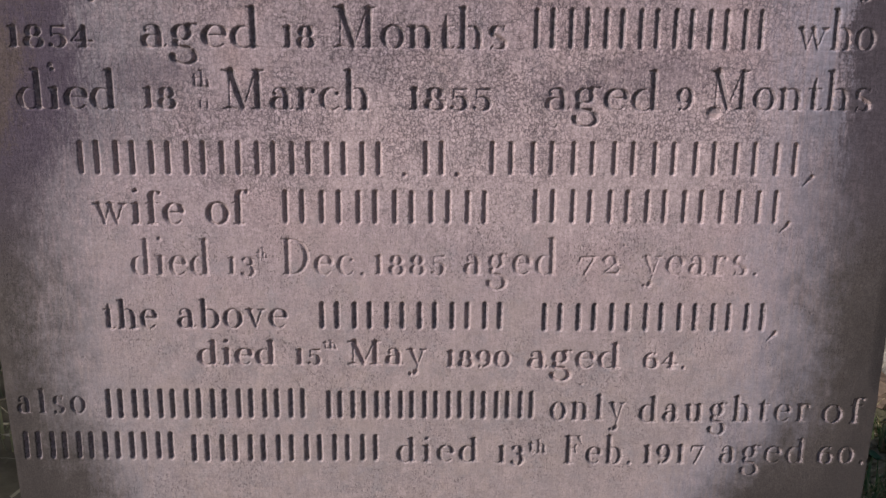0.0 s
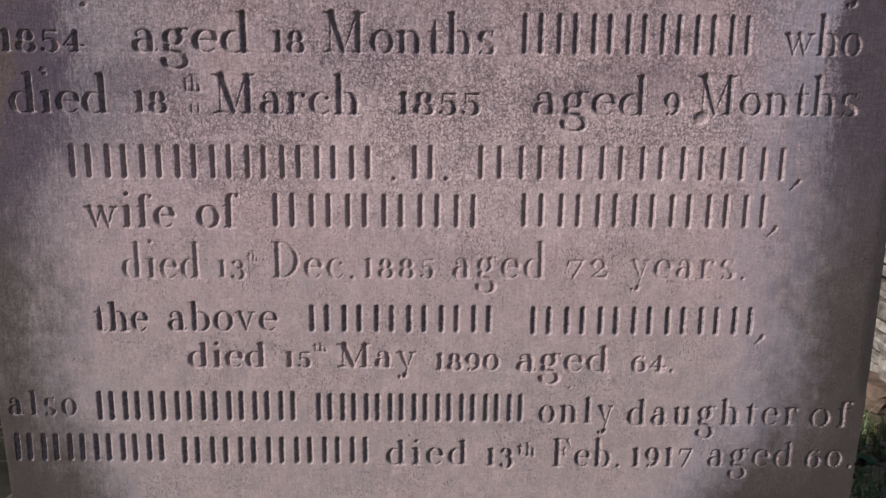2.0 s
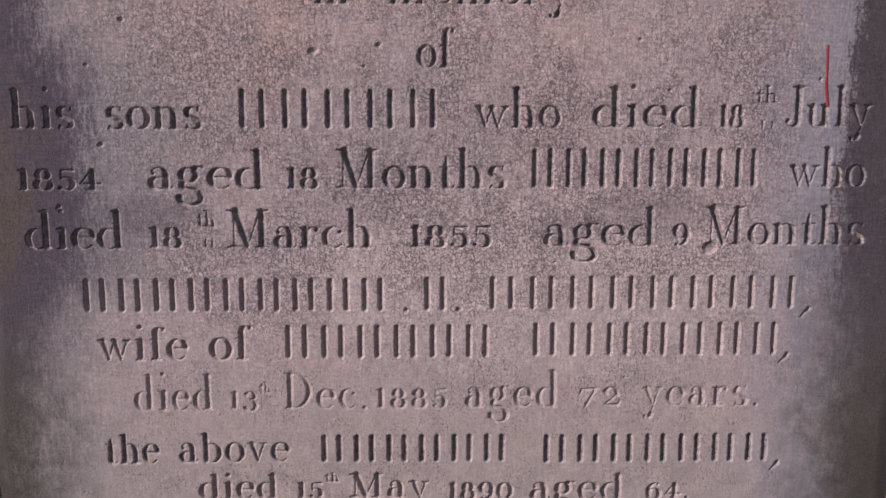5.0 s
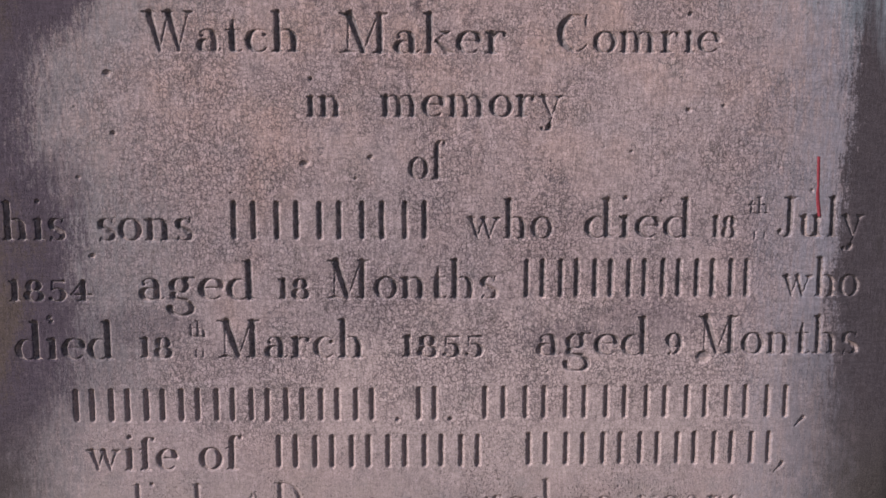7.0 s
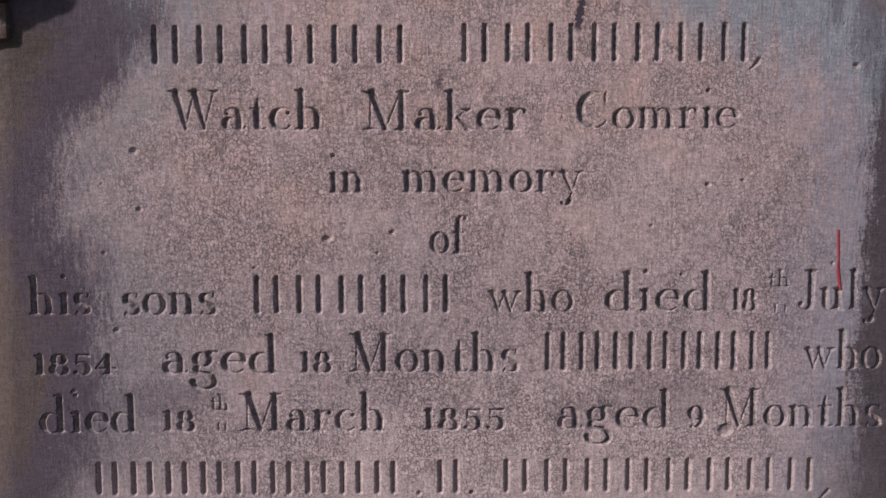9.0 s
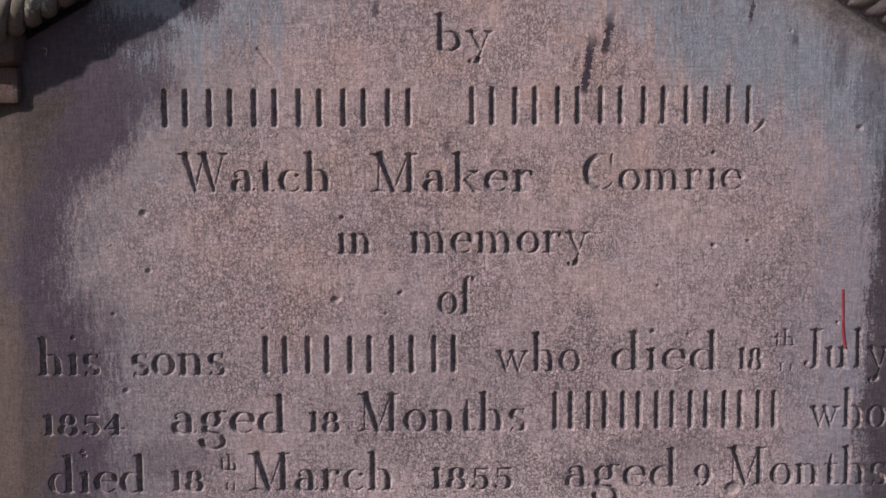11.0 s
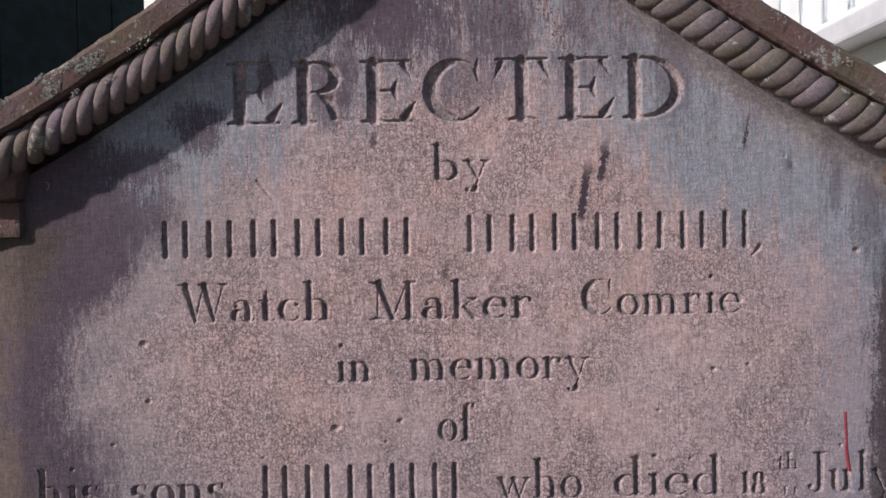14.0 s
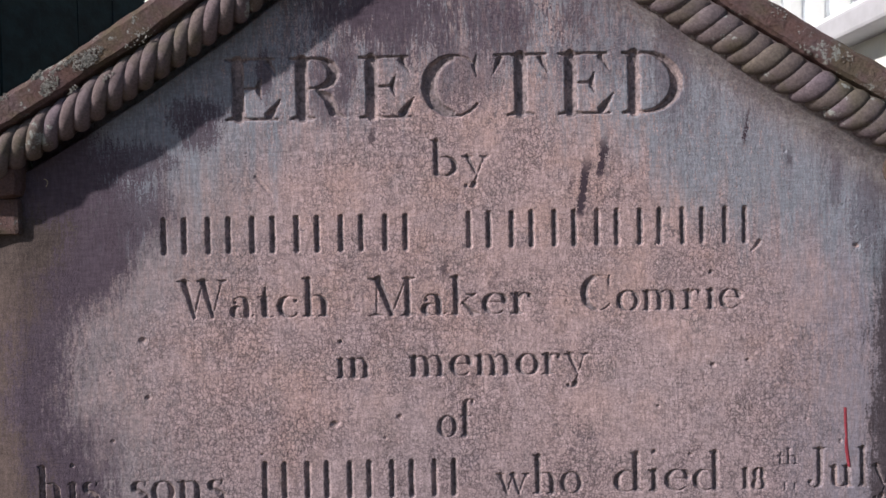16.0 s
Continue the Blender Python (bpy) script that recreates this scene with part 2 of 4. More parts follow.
    runs = m.math("MULTIPLY", m.ramp(head, 1.165, 1.255), m.ramp(m.math("ADD", m.noise(32, 6, 0.75, at=m.scaled(1, 1, 0.3)), m.math("MULTIPLY", m.math("ADD", m.noise(420, 4, 0.8, at=m.scaled(1, 1, 0.24)), m.math("MULTIPLY", speckle, 1.0)), 0.9)), 0.90, 1.03, 0, 0.95))
    runs = m.math("MULTIPLY", runs, m.math("MULTIPLY", m.ramp(x, -0.2, -0.09, 0.25, 1.0), m.ramp(x, 0.03, 0.16, 1.0, 0.5)))
    colour = m.mix(runs, colour, (0.080, 0.056, 0.076))
    # fine upright wash marks in the bloom
    hairs = m.noise(330, 5, 0.75, at=m.scaled(1, 1, 0.06))
    colour = m.mix(m.math("MULTIPLY", m.math("MULTIPLY", m.ramp(hairs, 0.54, 0.64, 0, 0.5), m.ramp(m.noise(26, 4, 0.6, at=m.scaled(1, 1, 0.4)), 0.44, 0.6)), pale), colour, (0.105, 0.085, 0.105))
    colour = m.mix(m.math("MULTIPLY", m.ramp(hairs, 0.36, 0.46, 0.45, 0), pale), colour, (0.300, 0.312, 0.345))
    # blotches of crust
    for bx, bz, rx, rz, share in ((-0.085, 1.150, 0.050, 0.036, 0.85), (-0.340, 1.000, 0.052, 0.036, 0.9), (-0.300, 0.972, 0.045, 0.028, 0.8), (-0.228, 1.050, 0.024, 0.013, 0.75), (-0.010, 1.080, 0.030, 0.032, 0.5), (0.112, 1.104, 0.036, 0.028, 0.25), (-0.118, 1.066, 0.018, 0.030, 0.6), (-0.300, 0.962, 0.016, 0.020, 0.5), (0.096, 1.140, 0.024, 0.030, 0.35), (0.326, 0.958, 0.016, 0.030, 0.5), (0.300, 0.985, 0.006, 0.022, 0.5), (0.090, 0.640, 0.030, 0.016, 0.4), (-0.255, 0.655, 0.040, 0.016, 0.35), (-0.226, 1.036, 0.017, 0.019, 0.85), (-0.290, 1.010, 0.042, 0.018, 0.75), (-0.318, 0.935, 0.026, 0.034, 0.85), (-0.172, 1.080, 0.006, 0.020, 0.8), (-0.105, 1.085, 0.010, 0.030, 0.6), (-0.058, 1.126, 0.036, 0.034, 0.9), (0.022, 1.125, 0.028, 0.038, 0.7), (0.165, 1.085, 0.016, 0.05, 0.5), (-0.318, 0.775, 0.022, 0.03, 0.45), (0.155, 0.655, 0.05, 0.02, 0.35)):
        far = m.math("ADD", m.math("POWER", m.math("ABSOLUTE", m.math("DIVIDE", m.math("SUBTRACT", x, bx), rx)), 2.0),
                     m.math("POWER", m.math("ABSOLUTE", m.math("DIVIDE", m.math("SUBTRACT", z, bz), rz)), 2.0))
        torn = m.math("ADD", m.math("MULTIPLY", m.math("SUBTRACT", m.math("ADD", m.noise(320, 5, 0.85, at=m.scaled(1, 1, 0.16)), m.math("MULTIPLY", speckle, 0.7)), 0.5), 6.0), m.math("MULTIPLY", m.math("SUBTRACT", m.noise(30, 4, 0.6), 0.5), 2.0))
        colour = m.mix(m.ramp(m.math("ADD", far, torn), 0.65, 1.25, share, 0), colour, (0.078, 0.058, 0.080))
    weave = m.math("MULTIPLY", m.ramp(m.noise(420, 3, 0.7, at=m.scaled(1, 1, 0.22)), 0.3, 0.7, 0.85, 1.14), m.ramp(m.noise(420, 3, 0.7, at=m.scaled(0.22, 1, 1)), 0.3, 0.7, 0.87, 1.12))
    colour = m.mix(m.ramp(z, 0.45, 0.7, 0.35, 1.0), colour, m.shade(colour, weave))
    # old drips below the heading
    for at, top, low, wide_by in ((0.086, 1.012, 0.958, 0.0032), (0.1035, 1.030, 0.990, 0.0024), (0.079, 0.997, 0.980, 0.0016), (-0.085, 1.040, 1.022, 0.0025), (-0.027, 0.930, 0.913, 0.0022), (0.013, 0.914, 0.903, 0.0020), (0.223, 1.052, 1.015, 0.0012), (0.260, 1.014, 0.998, 0.0024)):
        off = m.math("ABSOLUTE", m.math("ADD", m.math("SUBTRACT", x, at), m.math("ADD", m.math("MULTIPLY", m.math("SUBTRACT", m.noise(120, 5, 0.8), 0.5), 0.014),
                                                                            m.math("MULTIPLY", m.math("SUBTRACT", z, low), -0.15))))
        drip = m.math("MULTIPLY", m.ramp(m.math("ADD", off, m.math("MULTIPLY", speckle, 0.008)), wide_by * 0.9, wide_by * 1.12, 1, 0), m.math("MULTIPLY", m.ramp(z, low - 0.003, low + 0.006), m.ramp(z, top - 0.02, top + 0.005, 1, 0)))
        colour = m.mix(drip, colour, (0.052, 0.037, 0.050))
    height = m.math("ADD", m.math("ADD", m.math("MULTIPLY", grain, 0.5), m.math("MULTIPLY", streak, 0.25)), m.math("ADD", m.math("MULTIPLY", m.math("ADD", crack, pit), -0.6), m.math("MULTIPLY", m.noise(170, 5, 0.7), 0.45)))
    return m.done(colour, height, 0.7, 0.00055)


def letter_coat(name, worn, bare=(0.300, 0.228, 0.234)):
    """Old black lettering paint, flaked back to the stone in places; it also deepens the shade in the cuts."""
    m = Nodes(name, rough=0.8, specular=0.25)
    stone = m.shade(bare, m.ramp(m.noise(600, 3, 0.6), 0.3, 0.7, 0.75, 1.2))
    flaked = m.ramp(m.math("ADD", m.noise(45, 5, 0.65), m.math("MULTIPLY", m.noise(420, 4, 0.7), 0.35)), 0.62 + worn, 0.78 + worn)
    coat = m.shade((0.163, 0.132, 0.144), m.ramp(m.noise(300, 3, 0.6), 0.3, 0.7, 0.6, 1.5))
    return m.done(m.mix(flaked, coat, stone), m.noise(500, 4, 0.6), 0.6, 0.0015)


def moulding_stone(name, a, b, lichen, tints=False):
    m = Nodes(name, rough=0.9, specular=0.2)
    colour = m.mix(m.ramp(m.noise(30, 5, 0.65), 0.35, 0.68), a, b)
    if tints:
        one = m.varied()
        colour = m.mix(m.ramp(one, 0.0, 1.0, 0, 0.9), colour, (0.150, 0.117, 0.143))
        colour = m.mix(m.ramp(m.math("FRACT", m.math("MULTIPLY", one, 7.3)), 0.55, 0.95, 0, 0.5), colour, (0.132, 0.111, 0.088))
    colour = m.mix(m.ramp(m.noise(16, 4, 0.6), 0.5, 0.66, 0, 0.65), colour, (0.10, 0.088, 0.055))
    colour = m.mix(m.ramp(m.noise(90, 5, 0.7), 0.52, 0.66, 0, 0.42), colour, (0.075, 0.056, 0.058))
    colour = m.mix(m.ramp(m.math("ADD", m.noise(24, 4, 0.6), m.math("MULTIPLY", m.noise(150, 5, 0.75), 0.6)), 0.93 - lichen, 0.99 - lichen, 0, 0.85), colour, (0.29, 0.305, 0.30))
    colour = m.shade(colour, m.ramp(m.noise(500, 3, 0.6), 0.3, 0.7, 0.8, 1.17))
    return m.done(colour, m.math("ADD", m.noise(180, 6, 0.75), m.math("MULTIPLY", m.noise(60, 4, 0.6), 0.8)), 0.45 if tints else 0.8, 0.002 if tints else 0.004)


def plain(name, colour, rough=0.8, vary=0.15, scale=60.0, bump=0.3, by_object=False):
    m = Nodes(name, rough=rough)
    c = m.shade(colour, m.ramp(m.noise(scale, 5, 0.6), 0.3, 0.7, 1 - vary, 1 + vary))
    if by_object:
        c = m.shade(c, m.ramp(m.varied(), 0, 1, 0.7, 1.3))
    return m.done(c, m.noise(scale * 4, 4, 0.6), bump, 0.004)


FACE = stone_face()
SIDE = plain("brown_sandstone_side", (0.10, 0.074, 0.066), vary=0.35, scale=45, bump=0.5)
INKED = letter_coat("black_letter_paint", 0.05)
WORN = letter_coat("worn_paint_and_dent_shade", -0.22)
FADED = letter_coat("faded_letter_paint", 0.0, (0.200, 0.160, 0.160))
MOULDING = moulding_stone("weathered_coping_stone", (0.114, 0.066, 0.062), (0.128, 0.088, 0.096), 0.012)
ROPE_STONE = moulding_stone("weathered_rope_stone", (0.136, 0.104, 0.108), (0.156, 0.118, 0.128), 0.0, tints=True)
MOSSY_ROPE = moulding_stone("mossy_rope_stone", (0.114, 0.090, 0.097), (0.136, 0.108, 0.101), 0.006, tints=True)
LICHEN = plain("pale_lichen_crust", (0.225, 0.215, 0.205), rough=0.95, vary=0.5, scale=300, bump=0.6)
RED = plain("red_paint", (0.22, 0.030, 0.046), rough=0.6, vary=0.2, scale=300, bump=0.15)
RUBBLE = plain("rubble_stone", (0.185, 0.168, 0.152), vary=0.5, scale=35, bump=0.8, by_object=True)
MORTAR = plain("lime_mortar", (0.10, 0.085, 0.07), vary=0.3, scale=50, bump=0.6)
SILL_STONE = plain("pale_grey_sill_paint", (0.46, 0.455, 0.50), rough=0.6, vary=0.06, scale=20, bump=0.1)
WHITE_WALL = plain("white_limewash", (0.8, 0.8, 0.78), vary=0.04, scale=20, bump=0.2)
WHITE_PAINT = plain("white_gloss_paint", (0.8, 0.81, 0.82), rough=0.35, vary=0.03, scale=30, bump=0.05)
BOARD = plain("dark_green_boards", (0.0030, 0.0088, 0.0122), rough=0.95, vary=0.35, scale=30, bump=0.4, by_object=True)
CLOTH = plain("white_blind_cloth", (0.75, 0.77, 0.8), vary=0.05, scale=30, bump=0.1)
SOIL = plain("churchyard_turf_soil", (0.13, 0.105, 0.07), vary=0.4, scale=9, bump=0.8)


def window_glass():
    m = Nodes("window_glass", rough=0.03, specular=0.5)
    m.out.inputs["Transmission Weight"].default_value = 1.0
    m.out.inputs["IOR"].default_value = 1.45
    m.out.inputs["Base Color"].default_value = (0.93, 0.96, 1.0, 1)
    return m.mat


GLASS = window_glass()


def grass_material(name, green, dry):
    m = Nodes(name, rough=0.6)
    return m.done(m.mix(m.ramp(m.island(), 0.35, 0.8), green, dry))


GRASS = grass_material("grass_blades", (0.075, 0.135, 0.045), (0.24, 0.22, 0.11))
STRAW = grass_material("dead_stalks", (0.34, 0.27, 0.17), (0.56, 0.47, 0.33))
LEAF = plain("weed_leaf", (0.05, 0.12, 0.07), rough=0.45, vary=0.3, scale=40, bump=0.2)


# ---- mesh helpers ----
def part(name, data, material, parent, label=""):
    """Links a bmesh or a mesh as one object under a thing or a part."""
    mesh = data
    if isinstance(data, bmesh.types.BMesh):
        mesh = bpy.data.meshes.new(name)
        data.normal_update()
        data.to_mesh(mesh)
        data.free()
    if not mesh.materials:
        mesh.materials.append(material)
    ob = new(name, mesh)
    ob.parent = parent
    return tagged(ob, label)


def mesh_of(name, points, faces, smooth=True):
    mesh = bpy.data.meshes.new(name)
    mesh.from_pydata([tuple(p) for p in points], [], [tuple(f) for f in faces])
    if smooth:
        mesh.polygons.foreach_set("use_smooth", [True] * len(mesh.polygons))
    mesh.update()
    return mesh


def quads_mesh(name, points, quads, smooth=True):
    """A large mesh of four-cornered faces from numpy arrays."""
    mesh = bpy.data.meshes.new(name)
    mesh.vertices.add(len(points))
    mesh.vertices.foreach_set("co", points.astype(np.float32).ravel())
    mesh.loops.add(quads.size)
    mesh.loops.foreach_set("vertex_index", quads.astype(np.int32).ravel())
    mesh.polygons.add(len(quads))
    mesh.polygons.foreach_set("loop_start", np.arange(0, quads.size, 4, dtype=np.int32))
    mesh.polygons.foreach_set("use_smooth", np.full(len(quads), smooth))
    mesh.update(calc_edges=True)
    return mesh


def block(size, at, bevel=0.004, jitter=0.0, turn=None):
    """A box with softened edges, as a bmesh."""
    bm = bmesh.new()
    bmesh.ops.create_cube(bm, size=1)
    for v in bm.verts:
        v.co = Vector(v.co[i] * size[i] + random.uniform(-jitter, jitter) for i in range(3))
    if bevel:
        bmesh.ops.bevel(bm, geom=bm.edges[:], offset=bevel, segments=2, affect="EDGES", profile=0.6)
    bm.transform(Matrix.Translation(at) @ (turn or Matrix()))
    return bm


def sweep(line, section, close_ends=True):
    """A closed section (across, out) carried along a line of (x, z) points in the face's plane; out is towards the viewer."""
    bm = bmesh.new()
    rings = []
    for i, p in enumerate(line):
        a, b = line[max(i - 1, 0)], line[min(i + 1, len(line) - 1)]
        d = Vector((b[0] - a[0], b[1] - a[1])).normalized()
        n = Vector((-d.y, d.x))
        if n.y < 0:
            n = -n
        rings.append([bm.verts.new((p[0] + n.x * s, -o, p[1] + n.y * s)) for s, o in section])
    k = len(section)
    for r, q in zip(rings, rings[1:]):
        for j in range(k):
            bm.faces.new((r[j], r[(j + 1) % k], q[(j + 1) % k], q[j]))
    if close_ends:
        bm.faces.new(rings[0])
        bm.faces.new(rings[-1][::-1])
    bmesh.ops.recalc_face_normals(bm, faces=bm.faces)
    return bm


# ---- cut letters: each a few strokes of a chisel, thick uprights and thin hairlines ----
# T: width; U: upright x low high; L: line x y x y width; A: arc cx cy rx ry from to (B: thick at its left alone, R: at its right); D: dot; S: serif x y half-length; K: tapered x y width x y width
GLYPHS = {
    "a": "T .98|R .40 .70 .27 .28 0 160|D .20 .73 .10|U .68 .10 .70|B .80 .17 .13 .13 180 350|B .40 .29 .30 .27 60 320",
    "b": "T 1.1|U .24 .06 1.78|S .20 1.77 .14|R .55 .48 .40 .47 -150 150",
    "c": "T .92|B .52 .50 .40 .48 55 320|D .76 .76 .11",
    "d": "T 1.12|B .48 .48 .38 .47 40 320|U .84 .06 1.78|S .76 1.77 .13|S .92 .04 .14",
    "e": "T .96|B .50 .50 .40 .47 5 318|L .18 .57 .86 .57 .09|R .56 .66 .30 .28 -10 90",
    "f": "T .74|U .32 .05 1.45|A .56 1.44 .24 .30 50 180|D .70 1.62 .11|L .08 .97 .62 .97 .09|S .32 .04 .22",
    "g": "T 1.06|A .44 .66 .28 .31 0 360|A .88 .90 .20 .12 60 190|D .95 1.0 .07|B .40 .20 .22 .15 80 260|A .48 -.36 .42 .34 -180 100|L .24 .06 .68 .00 .22",
    "h": "T 1.2|U .26 .05 1.78|S .20 1.77 .15|S .26 .04 .22|R .58 .62 .33 .36 10 160|U .91 .05 .62|S .91 .04 .22",
    "i": "T .58|U .30 .05 .97|S .22 .96 .13|S .30 .04 .20|D .29 1.80 .13",
    "j": "T .5|U .3 0 1",
    "k": "T 1.15|U .26 .05 1.78|S .20 1.77 .14|S .26 .04 .20|L .40 .45 .86 .95 .08|K .50 .58 .16 .92 .10 .28|S .84 .96 .18|S .98 .04 .18",
    "l": "T .58|U .30 .05 1.78|S .23 1.77 .14|S .30 .04 .21",
    "m": "T 1.72|U .26 .05 .96|S .18 .95 .14|S .26 .04 .19|R .55 .62 .28 .35 10 160|U .83 .05 .62|S .83 .04 .19|R 1.12 .62 .28 .35 10 160|U 1.40 .05 .62|S 1.42 .04 .19",
    "n": "T 1.18|U .26 .05 .96|S .18 .95 .14|S .26 .04 .20|R .58 .62 .32 .35 10 160|U .89 .05 .62|S .90 .04 .20",
    "o": "T 1.0|A .50 .50 .40 .48 0 360",
    "r": "T .88|U .26 .05 .96|S .18 .95 .14|S .28 .04 .24|A .58 .62 .28 .34 50 165|D .75 .84 .12",
    "s": "T .82|B .42 .74 .25 .24 50 230|K .27 .62 .20 .58 .40 .30|R .42 .25 .27 .23 -140 50|K .64 .84 .12 .68 1.0 .04|K .19 .16 .12 .13 .0 .04",
    "t": "T .72|U .32 .14 1.0|K .32 1.0 .26 .36 1.42 .04|L .08 .97 .64 .97 .09|B .52 .20 .20 .17 180 320",
    "u": "T 1.15|U .24 .30 .96|S .16 .95 .14|A .52 .30 .28 .27 180 330|U .84 .06 .96|S .76 .95 .14|S .94 .04 .12",
    "v": "T 1.08|K .22 .94 .28 .54 .06 .14|L .52 .06 .86 .94 .08|S .20 .95 .18|S .86 .95 .16",
    "w": "T 1.56|K .20 .94 .27 .48 .06 .14|L .46 .06 .76 .90 .08|K .76 .94 .27 1.04 .06 .14|L 1.02 .06 1.36 .94 .08|S .18 .95 .18|S .76 .95 .14|S 1.36 .95 .16",
    "y": "T 1.08|K .22 .94 .28 .55 .12 .14|L .88 .94 .46 -.40 .09|A .27 -.40 .20 .18 -120 0|D .16 -.50 .11|S .20 .95 .18|S .88 .95 .16",
    "C": "T 1.55|B .82 .90 .66 .86 42 322|B .85 .90 .65 .80 96 264|B .88 .90 .64 .76 100 260|K 1.27 1.48 .14 1.34 1.76 .03|K 1.27 1.48 .14 1.33 1.16 .03",
    "D": "T 1.55|U .34 .05 1.75|S .34 1.75 .26|S .34 .05 .26|R .52 .90 .84 .85 -90 90|L .30 1.75 .56 1.75 .07|L .30 .05 .56 .05 .07",
    "E": "T 1.42|U .36 .05 1.75|S .36 1.75 .27|S .36 .05 .27|L .30 1.75 1.22 1.75 .07|L .30 .05 1.28 .05 .07|K 1.08 1.68 .20 1.26 1.30 .03|K 1.10 .16 .26 1.36 .60 .03|L .36 .92 .80 .92 .07|K .84 .94 .17 .92 1.20 .03|K .84 .90 .17 .92 .64 .03",
    "F": "T 1.25|U .36 .05 1.75|S .36 1.75 .25|S .36 .05 .28|L .30 1.75 1.14 1.75 .07|K 1.00 1.68 .20 1.18 1.30 .03|L .36 .92 .76 .92 .07|K .78 .94 .16 .86 1.18 .03|K .78 .90 .16 .86 .66 .03",
    "J": "T .95|U .62 .40 1.75|S .62 1.75 .28|R .36 .36 .27 .34 -150 0|D .16 .28 .12",
    "M": "T 1.95|L .34 .05 .38 1.72 .10|K .42 1.70 .40 .92 .10 .26|L .92 .08 1.48 1.72 .09|U 1.54 .05 1.75|S .30 1.75 .22|S 1.60 1.75 .22|S .34 .05 .25|S 1.56 .05 .27",
    "R": "T 1.55|U .36 .05 1.75|S .36 1.75 .27|S .36 .05 .27|R .66 1.32 .46 .42 -92 92|L .30 1.74 .70 1.74 .07|L .40 .90 .68 .90 .07|K .66 .90 .10 .98 .62 .26|K .98 .62 .26 1.10 .22 .26|K 1.10 .22 .22 1.40 .05 .05",
    "T": "T 1.45|U .72 .05 1.75|S .72 .05 .30|S .72 1.75 .24|L .12 1.75 1.32 1.75 .07|K .24 1.66 .20 .08 1.24 .03|K 1.20 1.66 .20 1.36 1.24 .03",
    "W": "T 2.05|K .30 1.70 .36 .68 .08 .18|L .66 .08 1.06 1.70 .09|K 1.06 1.70 .36 1.44 .08 .18|L 1.42 .08 1.84 1.70 .09|S .26 1.75 .24|S 1.04 1.75 .20|S 1.84 1.75 .18",
    "0": "T .98|A .49 .49 .38 .46 0 360",
    "1": "T .62|U .33 .05 .96|S .24 .94 .14|S .33 .05 .21",
    "2": "T .98|A .46 .68 .30 .28 -10 160|D .20 .66 .10|L .74 .60 .14 .10 .10|K .14 .09 .10 .80 .09 .20|K .82 .10 .14 .92 .34 .03",
    "3": "T .90|A .42 .72 .28 .24 -80 150|A .40 .22 .34 .34 -150 85|D .16 .76 .09|D .14 -.02 .10",
    "4": "T 1.02|U .64 .03 .95|L .62 .95 .10 .32 .09|K .08 .30 .10 .98 .30 .16|S .64 .04 .22",
    "5": "T .90|K .24 .92 .08 .78 .92 .18|L .24 .92 .22 .52 .07|R .42 .30 .34 .30 -150 130|D .16 .12 .11",
    "6": "T .96|A .48 .32 .34 .31 0 360|A .66 .50 .52 .48 100 190|D .72 .92 .10",
    "7": "T .94|K .14 .90 .12 .84 .90 .20|L .84 .88 .36 .02 .15|K .16 .86 .16 .10 .64 .04",
    "8": "T .96|A .48 .73 .25 .22 0 360|A .48 .25 .33 .24 0 360",
    "9": "T .96|A .48 .66 .34 .31 0 360|A .30 .48 .52 .46 -80 10|D .22 .06 .10",
    ".": "T .42|D .2 .06 .13",
    "'": "T .42|L .22 .95 .20 .35 .16",
    " ": "T .55",
}
STEM, HAIR = 0.32, 0.095


def glyph(letter):
    """The strokes of one letter in x-heights: (x, z, r, x, z, r), and its width."""
    strokes, width = [], 1.0
    for piece in GLYPHS[letter].split("|"):
        kind, *v = piece.split()
        v = [float(n) for n in v]
        if kind == "T":
            width = v[0]
        elif kind == "U":
            strokes.append((v[0], v[1] + 0.06, STEM / 2, v[0], v[2] - 0.06, STEM / 2))
        elif kind == "L":
            w = max(v[4], HAIR) / 2
            strokes.append((v[0], v[1], w, v[2], v[3], w))
        elif kind == "S":
            strokes.append((v[0] - v[2], v[1], HAIR / 2, v[0] + v[2], v[1], HAIR / 2))
            lift = 0.07 if v[1] < 0.5 else -0.07
            for side in (-1, 1):
                strokes.append((v[0], v[1] + lift, 0.10, v[0] + side * v[2], v[1], 0.035))
        elif kind == "K":
            strokes.append((v[0], v[1], v[2] / 2, v[3], v[4], v[5] / 2))
        elif kind == "D":
            strokes.append((v[0], v[1], v[2], v[0] + 0.01, v[1], v[2]))
        elif kind in "ABR":
            n = max(4, int(abs(v[5] - v[4]) / 20))
            ring = []
            for i in range(n + 1):
                a = radians(v[4] + (v[5] - v[4]) * i / n)
                stress = {"A": abs(math.cos(a)), "B": max(0.0, -math.cos(a)), "R": max(0.0, math.cos(a))}[kind] ** 1.4
                ring.append((v[0] + v[2] * math.cos(a), v[1] + v[3] * math.sin(a), (HAIR + (STEM - HAIR) * stress) / 2))
            strokes += [(*p, *q) for p, q in zip(ring, ring[1:])]
    return strokes, width


WORDS = []  # (name, coat, strokes in metres)


TALL = 1.78  # how high the tall letters stand, in small x-heights
BOLD = 1.0  # how broad the strokes are cut
TRACK = 0.0  # room between the letters, in small x-heights
COAT = 0  # which coat the next words have: 1 black, 2 worn, 3 faded, 4 worn and shallow


